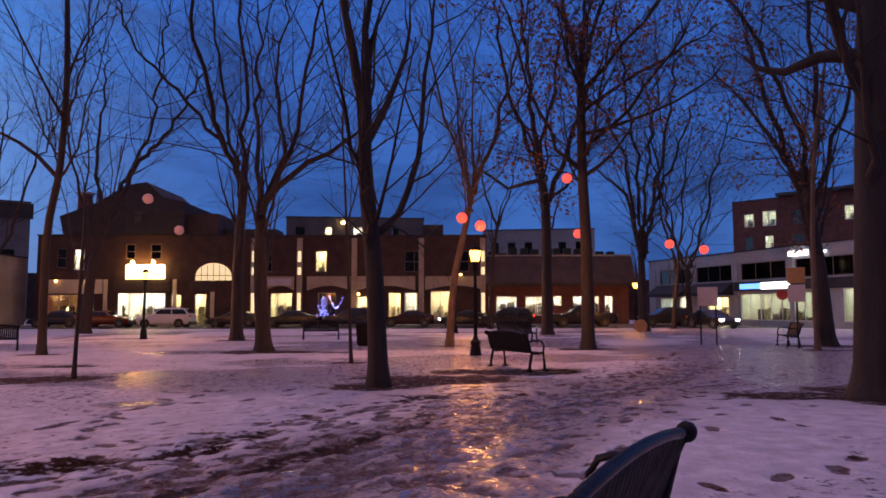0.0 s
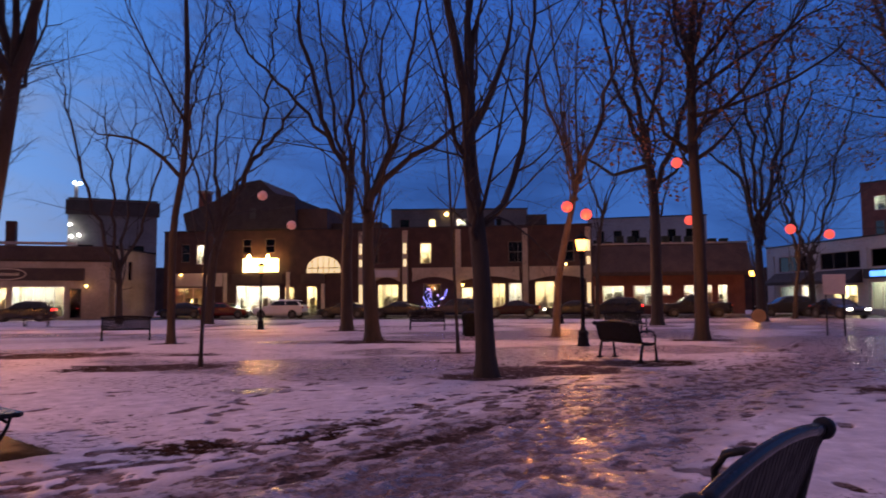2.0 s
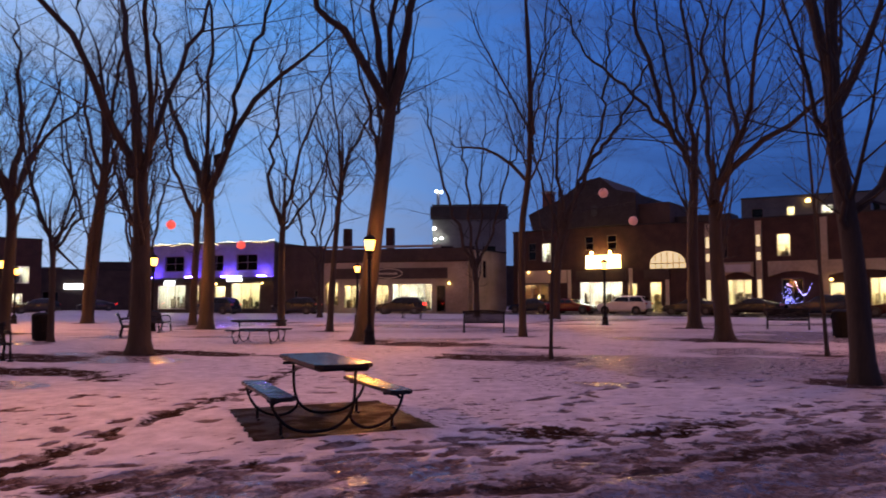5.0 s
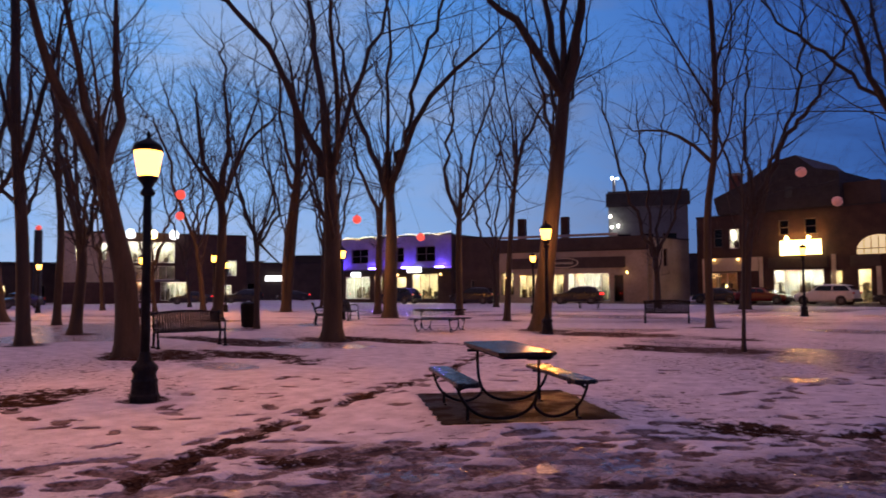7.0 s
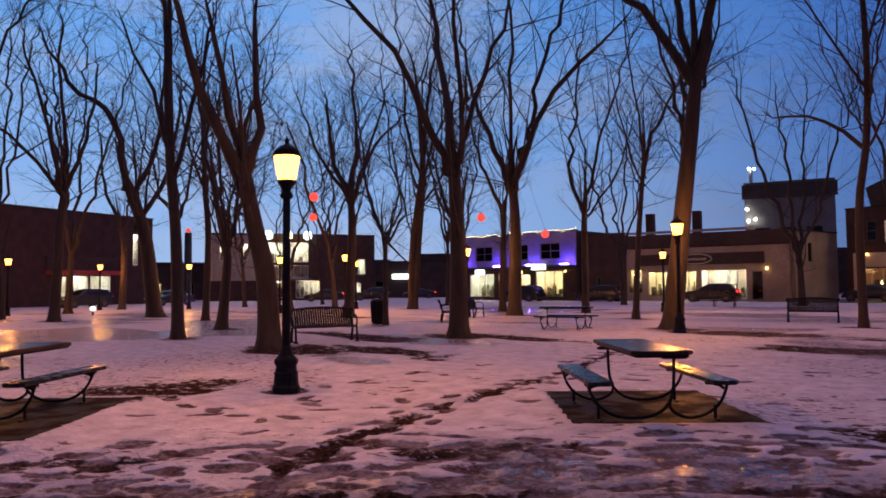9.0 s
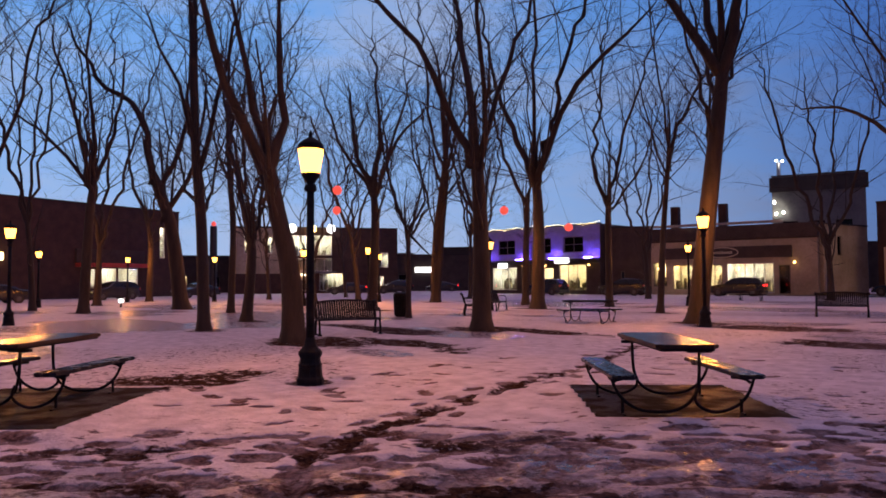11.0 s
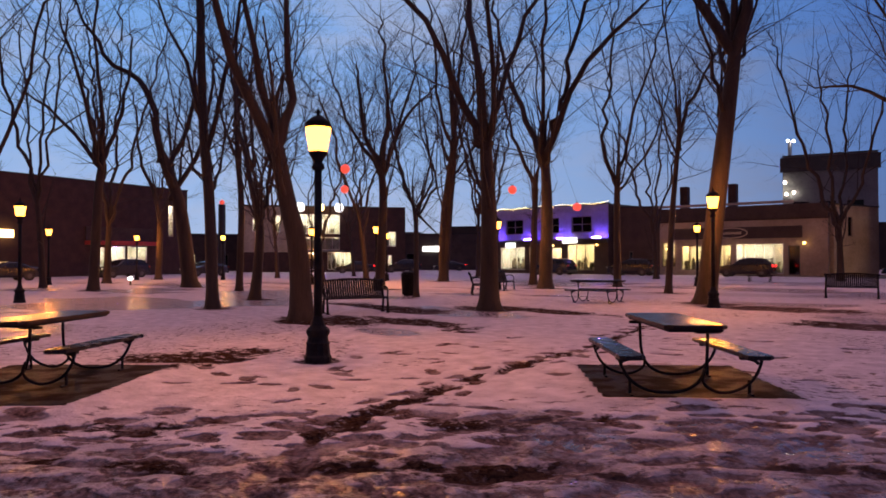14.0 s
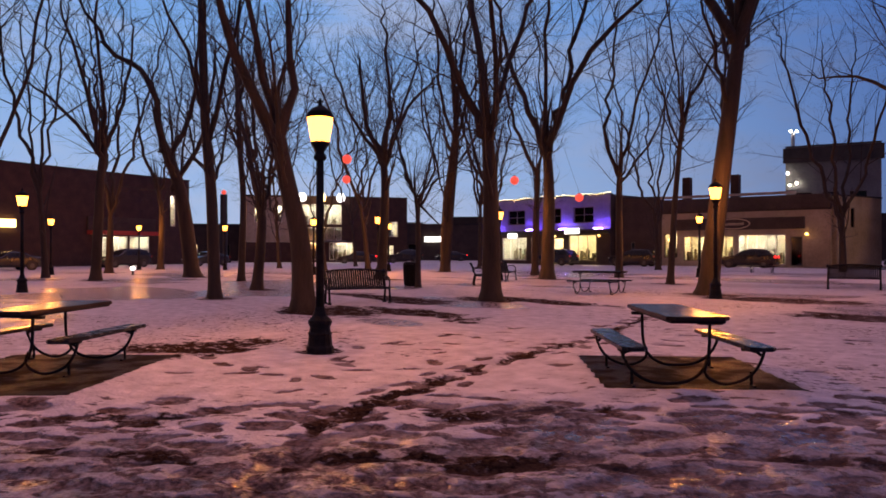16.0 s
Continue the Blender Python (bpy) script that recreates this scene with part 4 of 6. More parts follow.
    if leaves:
        bm = bmesh.new()
        tips = twigs.rings()[0]
        knots = [Vector(tips[rng.randrange(len(tips))]) for _ in range(max(8, leaves // 55))]
        for k in range(leaves):
            # half of them cling in bunches
            c = Vector(tips[rng.randrange(len(tips))])
            if k % 2:
                c = knots[rng.randrange(len(knots))] + Vector((rng.gauss(0, 0.34), rng.gauss(0, 0.34), rng.gauss(0, 0.27)))
            s = rng.uniform(0.06, 0.125)
            m = Matrix.LocRotScale(c, Euler([rng.uniform(0, 6.28) for _ in range(3)]), None)
            w = [bm.verts.new(m @ Vector(q)) for q in ((0, 0, 0), (s * 0.55, s * 0.8, s * 0.2), (0, s * 1.9, 0), (-s * 0.55, s * 0.8, s * 0.2))]
            bm.faces.new(w)
        part("leaves", bm, LEAF, ob, "brown withered leaves still clinging")
    return ob


LEAFY = {3: 3600, 5: 2100, 6: 1700, 8: 1200}
for k, (tx, ty, tr, trunk_line, limb_lines) in enumerate(TREES):
    far = math.hypot(tx, ty)
    leafy = LEAFY.get(k, 0)
    tree(100 + k, tx, ty, tr, trunk_line, limb_lines, 4, 0.80 if far < 34 else 0.58, leafy,
         BARK_LAMPLIT if k == 9 else None,
         "tall tree with brown withered leaves on dark boughs" if leafy else "tall bare tree with dark furrowed bark" if tr > 0.25 else "slender bare tree with a dark trunk")

# young trees
for k, (sx, sy, h, r, lean) in enumerate([(-6.54, 17.03, 3.6, 0.055, 0.1), (-0.42, 20.73, 5.5, 0.06, -0.25)]):
    tree(300 + k, sx, sy, r, ((0, 0), (lean * 0.5, h * 0.5), (lean, h)), [((lean, h), (lean * 1.4, h * 1.25), (lean * 1.2, h * 1.5)), ((lean * 0.8, h * 0.7), (lean + 0.5, h), (lean + 0.6, h * 1.3))], 3, 0.7, 0, None, "young staked tree with a thin stem", 2)
tree(310, 16.24, 24.03, 0.12, ((0, 0), (0, 3.9), (0.2, 7.4), (0.6, 10)), [((0.2, 7.4), (-0.4, 9), (-0.8, 11)), ((0.4, 8.5), (1.2, 10.5), (1.4, 12))], 3, 0.6, 0, BARK_LAMPLIT, "slender tree beside a road sign, bark coloured as lamplit", 1)

# far trees at the park's western side, and along the streets
rs = random.Random(5)
for k, (fx, fy, h) in enumerate([(-38, 1.5, 17), (-45, 5.0, 18), (-52, 9.5, 18), (-50, 19, 17), (-58, 24, 18), (-49, 27.5, 16), (-61, 33, 18), (-44, 35.5, 16), (-52, 41, 17),
                                 (-34.5, -2.0, 16), (24, 52, 15), (-24, 50, 15), (-36, 46, 16)]):
    tr = rs.uniform(0.2, 0.32)
    f = h * rs.uniform(0.2, 0.32)
    l = rs.uniform(-0.6, 0.6)
    limbs = []
    for q in range(4):
        s = (-1, 1, 0.3, -0.4)[q] * rs.uniform(0.7, 1.5)
        limbs.append(((l, f), (l + s * 0.9, f + h * 0.22), (l + s * 1.7, f + h * 0.5), (l + s * 2.3, h * rs.uniform(0.85, 1.0))))
    tree(400 + k, fx, fy, tr, ((0, 0), (l * 0.4, f * 0.5), (l, f)), limbs, 4, 0.42, 0, None, "tall bare tree at the edge of the park", 3)


# ---- park furniture ----
def street_lamp(x, y, power, height=3.24):
    ob = thing("street_lamp", pose(x, y, 0), "black cast-iron lamp post with a glowing amber lantern", "street lamp", "park lamps")
    part("base", lathe([(0.20, -0.04), (0.20, 0.05), (0.18, 0.08), (0.165, 0.22), (0.18, 0.25), (0.155, 0.28), (0.145, 0.34), (0.175, 0.40), (0.17, 0.44), (0.105, 0.51), (0.08, 0.58), (0.068, 0.64)], 12), IRON, ob)
    bm = lathe([(0.064, 0.62), (0.06, 1.6), (0.054, height - 0.45)], 12)
    part("pole", bm, IRON, ob, smooth=True)
    part("collar", lathe([(0.07, height - 0.46), (0.10, height - 0.42), (0.085, height - 0.38), (0.06, height - 0.34), (0.10, height - 0.27), (0.135, height - 0.22), (0.135, height - 0.185)], 16), IRON, ob, smooth=True)
    globe = part("lantern", lathe([(0.125, height - 0.184), (0.145, height - 0.1), (0.175, height + 0.08), (0.188, height + 0.165)], 16), LAMP_GLASS, ob, "glowing amber lantern glass", True)
    part("rib", lathe([(0.19, height + 0.166), (0.20, height + 0.175), (0.20, height + 0.20), (0.19, height + 0.21)], 16), IRON, globe)
    part("cap", lathe([(0.198, height + 0.21), (0.17, height + 0.26), (0.11, height + 0.31), (0.05, height + 0.34), (0.022, height + 0.37), (0.035, height + 0.40), (0.018, height + 0.44), (0.004, height + 0.47)], 16), IRON, ob, smooth=True)
    ld = bpy.data.lights.new("lamp_light", "POINT")
    ld.color, ld.energy, ld.shadow_soft_size = (1.0, 0.335, 0.07), power, 0.15
    lo = new("lamp_light", ld)
    lo.location = (x, y, height)
    globe.visible_shadow = False
    return ob


for lx, ly in [(3.6, 23.2), (-10.95, 38.6), (-13.6, 19.5), (-10.22, 4.48), (-29.9, 2.5), (-36.5, 21.0), (-25.0, 35.3), (-28.1, 23.1), (-45.0, 26.9), (-41.3, 19.2), (-55.6, 18.5), (-59.2, 13.0), (-50.3, 5.9), (6.1, 44.6), (20.6, 50.9)]:
    street_lamp(lx, ly, 740.0)


def park_bench(m, length=1.75, label="black slatted metal park bench with an arched back"):
    """A bench that faces +y, its middle at the origin."""
    ob = thing("park_bench", m, label, "bench", "park benches")
    h = length / 2
    # side frames with rolled top and scrolled arm
    for s in (-1, 1):
        x = s * h
        bm = bmesh.new()
        pipe(bm, [(x, 0.18, 0.0), (x, 0.17, 0.2), (x, 0.14, 0.42), (x, 0.0, 0.40), (x, -0.20, 0.41), (x, -0.26, 0.52), (x, -0.33, 0.78), (x, -0.38, 0.87)], 0.034, 8)
        pipe(bm, [(x, -0.28, 0.0), (x, -0.25, 0.2), (x, -0.20, 0.41)], 0.034, 8)
        box(bm, x - 0.05, x + 0.05, 0.12, 0.24, -0.02, 0.025, 0.006)
        box(bm, x - 0.05, x + 0.05, -0.34, -0.22, -0.02, 0.025, 0.006)
        side = part("side_frame", bm, IRON, ob, smooth=True)
        part("armrest", piped([(x, -0.30, 0.68), (x, -0.16, 0.715), (x, 0.0, 0.72), (x, 0.10, 0.69), (x, 0.155, 0.60), (x, 0.155, 0.50), (x, 0.13, 0.42)], 0.024, 8), IRON_WET, side, smooth=True)
        part("scroll", lathe([(0.02, -0.045), (0.052, -0.04), (0.058, 0.0), (0.052, 0.04), (0.02, 0.045)], 14, None, Matrix.Translation((x + s * 0.03, -0.385, 0.875)) @ Matrix.Rotation(math.pi / 2, 4, "Y")), IRON_WET, side, smooth=True)
    # the back is a row of upright straps that arch higher at the middle
    rise = lambda x: 0.06 * (1 - (x / h) ** 2)
    top = [(-h + length * i / 16, -0.385, 0.875 + rise(-h + length * i / 16)) for i in range(17)]
    part("top_rail", piped(top, 0.03, 10), IRON_WET, ob, smooth=True)
    part("lower_rail", piped([(-h, -0.215, 0.435), (h, -0.215, 0.435)], 0.018, 8), IRON, ob, smooth=True)
    part("front_rail", piped([(-h, 0.155, 0.41), (h, 0.155, 0.41)], 0.024, 8), IRON_WET, ob, smooth=True)
    n = 26
    for i in range(n):
        x = -h + length * (i + 0.5) / n
        z = 0.865 + rise(x)
        bm = bmesh.new()
        w = 0.0275
        line = [(0.155, 0.43), (0.06, 0.415), (-0.08, 0.41), (-0.19, 0.435), (-0.25, 0.52), (-0.31, 0.68), (-0.385, z)]
        rows = []
        for yy, zz in line:
            rows.append([bm.verts.new((x - w, yy, zz)), bm.verts.new((x + w, yy, zz)), bm.verts.new((x + w, yy - 0.008, zz - 0.012)), bm.verts.new((x - w, yy - 0.008, zz - 0.012))])
        for a, b in zip(rows, rows[1:]):
            for q in range(4):
                bm.faces.new((a[q], a[(q + 1) % 4], b[(q + 1) % 4], b[q]))
        part("slat", bm, IRON, ob)
    return ob


def facing(x, y, fx, fy):
    """A pose at x, y whose +y points along fx, fy."""
    return pose(x, y, 0, 0, 0, math.degrees(math.atan2(fy, fx)) - 90)


first_bench = park_bench(Matrix.Translation((0, 0, -0.05)) @ facing(0.445, 3.34, -0.78, 0.62))
for bx, by, fx, fy in [(3.8, 18.1, 0.93, 0.36), (-18.3, 9.6, 0.98, -0.2), (-13.6, 28.5, 0.4, -0.9), (-25.2, 19.5, 0.6, 0.8), (-1.9, 36.9, 0.0, -1.0), 
                       (7.0, 31.5, 0.3, -0.95), (17.0, 27.0, -0.8, 0.3), (-27.6, 23.2, 0.8, 0.5)]:
    copy_thing(first_bench, facing(bx, by, fx, fy))


def picnic_table(m, label="wet dark picnic table with curved tubular legs on a bare pad"):
    """A table along x with a bench seat on each side."""
    ob = thing("picnic_table", m, label, "picnic table", "picnic tables")

    def plank(y0, y1, z, half, cut, name, mat):
        bm = bmesh.new()
        out = [(-half, y0 + cut), (-half + cut, y0), (half - cut, y0), (half, y0 + cut), (half, y1 - cut), (half - cut, y1), (-half + cut, y1), (-half, y1 - cut)]
        lo = [bm.verts.new((x, y, z - 0.045)) for x, y in out]
        hi = [bm.verts.new((x, y, z)) for x, y in out]
        bm.faces.new(hi)
        bm.faces.new(lo[::-1])
        for i in range(8):
            bm.faces.new((lo[i], lo[(i + 1) % 8], hi[(i + 1) % 8], hi[i]))
        bmesh.ops.bevel(bm, geom=[e for e in bm.edges if abs(e.verts[0].co.z - e.verts[1].co.z) < 1e-4], offset=0.008, segments=2, affect="EDGES")
        return part(name, bm, mat, ob)
    top = plank(-0.33, 0.33, 0.765, 0.915, 0.075, "tabletop", TABLE_TOP)
    part("skirt", boxed(-0.86, 0.86, -0.285, 0.285, 0.69, 0.7195, 0.012), IRON, top)
    for s in (-1, 1):
        plank(s * 0.66 - 0.135, s * 0.66 + 0.135, 0.45, 0.915, 0.05, "seat", IRON_WET)
    # at each end one long bow runs from the top on one side under to the far seat, a short one from the near seat joins it
    long_bow = [(0.20, 0.69), (0.195, 0.45), (0.175, 0.29), (0.10, 0.14), (-0.05, 0.05), (-0.25, 0.027), (-0.45, 0.055), (-0.60, 0.14), (-0.69, 0.25), (-0.75, 0.40)]
    short_bow = [(0.77, 0.40), (0.72, 0.25), (0.62, 0.12), (0.45, 0.04), (0.30, 0.035), (0.17, 0.10), (0.135, 0.18), (0.17, 0.28)]
    for sx, s in ((0.62, 1), (-0.62, -1)):
        frame_part = part("leg", piped(spline([(sx, s * y, z) for y, z in long_bow], 30), 0.0185, 8), IRON, ob, smooth=True)
        part("seat_arm", piped(spline([(sx + s * 0.03, s * y, z) for y, z in short_bow], 22), 0.0175, 8), IRON, frame_part, smooth=True)
        for y in (-0.66, 0.66):
            part("bracket", boxed(sx - 0.03, sx + 0.03, y - 0.12, y + 0.12, 0.375, 0.404, 0.006), IRON, frame_part)
            part("gusset", piped([(sx, y * 1.12, 0.33), (sx, y * 1.06, 0.365), (sx, y * 0.93, 0.385)], 0.018, 6), IRON, frame_part, smooth=True)
        for y in (-0.63, 0.64):
            part("foot", piped([(sx, s * y, 0.16), (sx, s * y, 0.012), (sx + 0.09, s * y, 0.004)], 0.018, 6), IRON, frame_part)
        part("top_bracket", boxed(sx - 0.035, sx + 0.035, s * 0.20 - 0.13, s * 0.20 + 0.13, 0.655, 0.6895, 0.008), IRON, frame_part)
    return ob


def table_at(x, y, dx, dy):
    return pose(x, y, 0.012, 0, 0, math.degrees(math.atan2(dy, dx)))


first_table = picnic_table(table_at(-5.80, 6.80, 0.80, -0.60))
second_table = copy_thing(first_table, table_at(-10.75, 1.05, 0.76, -0.65))
copy_thing(first_table, table_at(-17.4, 18.5, 0.93, 0.36))
copy_thing(first_table, table_at(-27.0, 45.2, 0.9, 0.4))


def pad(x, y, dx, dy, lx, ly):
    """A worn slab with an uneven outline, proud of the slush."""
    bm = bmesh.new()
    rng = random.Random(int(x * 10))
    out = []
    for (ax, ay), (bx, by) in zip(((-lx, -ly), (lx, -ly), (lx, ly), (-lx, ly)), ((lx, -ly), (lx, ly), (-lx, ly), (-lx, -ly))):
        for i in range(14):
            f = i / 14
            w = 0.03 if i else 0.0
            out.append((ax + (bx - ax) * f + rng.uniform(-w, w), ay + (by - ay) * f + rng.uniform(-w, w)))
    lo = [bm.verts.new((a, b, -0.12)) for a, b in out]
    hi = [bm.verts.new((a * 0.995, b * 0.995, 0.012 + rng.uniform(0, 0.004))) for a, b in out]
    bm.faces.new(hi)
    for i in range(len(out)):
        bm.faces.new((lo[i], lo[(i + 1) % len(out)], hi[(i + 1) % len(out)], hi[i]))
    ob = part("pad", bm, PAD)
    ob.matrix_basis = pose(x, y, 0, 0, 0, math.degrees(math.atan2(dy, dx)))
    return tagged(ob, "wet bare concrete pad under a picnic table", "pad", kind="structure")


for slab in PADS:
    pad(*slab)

# rubbish bin beside the slim tree
bin_ob = thing("rubbish_bin", pose(0.14, 29.98, 0), "dark slatted metal rubbish bin on the snow", "bin")
part("drum", lathe([(0.24, 0.0), (0.28, 0.06), (0.31, 0.5), (0.33, 0.9)], 20), IRON, bin_ob)
part("rim", lathe([(0.335, 0.905), (0.35, 0.92), (0.35, 0.95), (0.30, 0.98), (0.18, 1.02)], 20), IRON, bin_ob)
for k in range(20):
    a = 2 * math.pi * k / 20
    part("slat", piped([(0.30 * math.cos(a), 0.30 * math.sin(a), 0.05), (0.345 * math.cos(a), 0.345 * math.sin(a), 0.9)], 0.014, 5), IRON, bin_ob)
bin2 = copy_thing(bin_ob, pose(-25.5, 16.1, 0))


# ---- red lanterns hung in the trees ----
ALL_BOUGHS = np.concatenate(BOUGHS)

def hung_lantern(x, y, z, r=0.19, mat=None, label="glowing red ball lantern hung from a bough"):
    ob = thing("lantern", pose(x, y, z), label, "lantern", "hung lanterns")
    part("shell", lathe([(0.02, -r)] + [(r * math.sin(a), -r * math.cos(a)) for a in [math.pi * i / 12 for i in range(1, 12)]] + [(0.02, r)], 16), mat or RED_BALL, ob, smooth=True)
    part("cap", lathe([(0.05, r - 0.012), (0.05, r + 0.03), (0.02, r + 0.04)], 10), IRON, ob)
    d = ALL_BOUGHS - np.array((x, y, z))
    far = np.linalg.norm(d, axis=1) + np.where(d[:, 2] < r + 0.15, 1e3, 0)
    hook = d[int(far.argmin())]
    part("cord", piped([(0, 0, r + 0.02), tuple(hook * 0.5 + np.array((0, 0, r * 0.5 - 0.03))), tuple(hook)], 0.006, 4), IRON, ob)


for q in [(3.33, 24.25, 4.63), (4.0, 24.37, 4.38), (7.6, 25.87, 6.41), (8.9, 28.6, 4.61), (12.69, 28.17, 4.18), (14.35, 28.46, 3.99), (-24.6, 21.0, 4.61), (-24.0, 24.5, 3.96), (-27.13, 13.96, 5.29), (-30.67, 15.82, 4.84)]:
    hung_lantern(*q)
for q in [(-8.36, 29.06, 5.83), (-7.66, 31.29, 4.84)]:
    hung_lantern(*q, 0.2, PALE_BALL, "dim pinkish ball lantern hung from a bough")


# ---- road signs by the park's corner ----
def board_sign(x, y, z, w, h, mat, yaw, label, posts=(0,)):
    ob = thing("sign", pose(x, y, 0, 0, 0, yaw), label, "sign")
    part("board", boxed(-w / 2, w / 2, -0.02, 0.02, z - h / 2, z + h / 2, 0.008), mat, ob)
    for p in posts:
        part("post", piped([(p, 0.05, 0), (p, 0.05, z + h / 2 - 0.05)], 0.03, 8), IRON, ob)
    return ob


board_sign(14.2, 28.0, 2.0, 0.78, 0.78, PALE_PANEL, -27, "pale blank notice board on two steel posts", (-0.3, 0.3))
s = board_sign(16.3, 25.2, 2.75, 0.62, 0.6, AMBER_LIT_SIGN, -33, "road sign plate coloured as amber-lit on a steel post")
part("lower_plate", boxed(-0.3, 0.3, -0.02, 0.02, 1.75, 2.4, 0.008), PALE_PANEL, s)
disc = thing("round_sign", pose(12.7, 31.4, 0, 0, 0, -22), "small round sign coloured as amber-lit on a short post in the snow", "sign")
part("plate", lathe([(0.02, -0.012), (0.29, -0.012), (0.30, 0.0), (0.29, 0.012), (0.02, 0.012)], 24, None, Matrix.Translation((0, 0, 0.72)) @ Matrix.Rotation(math.pi / 2, 4, "X")), AMBER_LIT_SIGN, disc)
part("post", piped([(0, 0.05, 0), (0, 0.05, 0.9)], 0.025, 8), STEEL, disc)
bollard = thing("bollard_light", pose(-47.5, 10.0, 0), "low bollard with a round glowing head on the snow", "bollard light")
part("post", lathe([(0.09, -0.03), (0.08, 0.0), (0.06, 0.05), (0.055, 0.26)], 12), IRON, bollard)
part("head", lathe([(0.05, 0.26), (0.14, 0.31), (0.17, 0.39), (0.14, 0.47), (0.05, 0.52)], 14), SIGN_WHITE, bollard, "round glowing head", True)
part("cap", lathe([(0.12, 0.522), (0.10, 0.56), (0.02, 0.59)], 12), IRON, bollard)
stop = thing("stop_sign", pose(27.6, 43.6, 0, 0, 0, -33), "dark red octagonal road sign on a post", "sign")
part("plate", lathe([(0.02, -0.012), (0.36, -0.012), (0.36, 0.012), (0.02, 0.012)], 8, None, Matrix.Translation((0, 0, 2.4)) @ Matrix.Rotation(math.pi / 2, 4, "X")), RED_PANEL, stop)
part("post", piped([(0, 0.05, 0), (0, 0.05, 2.7)], 0.03, 8), STEEL, stop)


# ---- buildings: x runs along the front, y into the house ----
def pierced(x0, x1, z0, z1, holes, y=0.0, t=0.3):
    """A wall of thickness t with openings right through it."""
    bm = bmesh.new()
    xs = sorted({x0, x1, *[min(max(h[i], x0), x1) for h in holes for i in (0, 1)]})
    zs = sorted({z0, z1, *[min(max(h[i], z0), z1) for h in holes for i in (2, 3)]})
    solid = {}
    for i in range(len(xs) - 1):
        for j in range(len(zs) - 1):
            cx, cz = (xs[i] + xs[i + 1]) / 2, (zs[j] + zs[j + 1]) / 2
            solid[i, j] = not any(h[0] < cx < h[1] and h[2] < cz < h[3] for h in holes)
    V = {}

    def v(i, j, k):
        if (i, j, k) not in V:
            V[i, j, k] = bm.verts.new((xs[i], y + k * t, zs[j]))
        return V[i, j, k]
    for (i, j), s in solid.items():
        if not s:
            continue
        bm.faces.new((v(i, j, 0), v(i + 1, j, 0), v(i + 1, j + 1, 0), v(i, j + 1, 0)))
        bm.faces.new((v(i, j, 1), v(i, j + 1, 1), v(i + 1, j + 1, 1), v(i + 1, j, 1)))
        if not solid.get((i - 1, j)):
            bm.faces.new((v(i, j, 0), v(i, j + 1, 0), v(i, j + 1, 1), v(i, j, 1)))
        if not solid.get((i + 1, j)):
            bm.faces.new((v(i + 1, j, 0), v(i + 1, j, 1), v(i + 1, j + 1, 1), v(i + 1, j + 1, 0)))
        if not solid.get((i, j - 1)):
            bm.faces.new((v(i, j, 0), v(i, j, 1), v(i + 1, j, 1), v(i + 1, j, 0)))
        if not solid.get((i, j + 1)):
            bm.faces.new((v(i, j + 1, 0), v(i + 1, j + 1, 0), v(i + 1, j + 1, 1), v(i, j + 1, 1)))
    return bm


def window(ob, h, y, bars=(1, 1), frame=None, glass=None, name="window"):
    """A framed window in an opening; bars: how many lights across and up."""
    x0, x1, z0, z1 = h[:4]
    f = 0.07
    bm = bmesh.new()
    for a, b, c, d in ((x0, x0 + f, z0, z1), (x1 - f, x1, z0, z1), (x0 + f, x1 - f, z0, z0 + f), (x0 + f, x1 - f, z1 - f, z1)):
        box(bm, a + 0.003, b - 0.003, y + 0.08, y + 0.17, c + 0.003, d - 0.003)
    for i in range(1, bars[0]):
        x = x0 + (x1 - x0) * i / bars[0]
        box(bm, x - 0.03, x + 0.03, y + 0.09, y + 0.16, z0 + f, z1 - f)
    for j in range(1, bars[1]):
        z = z0 + (z1 - z0) * j / bars[1]
        box(bm, x0 + f, x1 - f, y + 0.095, y + 0.155, z - 0.03, z + 0.03)
    w = part(name, bm, frame or FRAME, ob)
    g = part("pane", boxed(x0 + f, x1 - f, y + 0.118, y + 0.126, z0 + f, z1 - f), glass or GLASS, w)
    g.visible_shadow = False
    return w


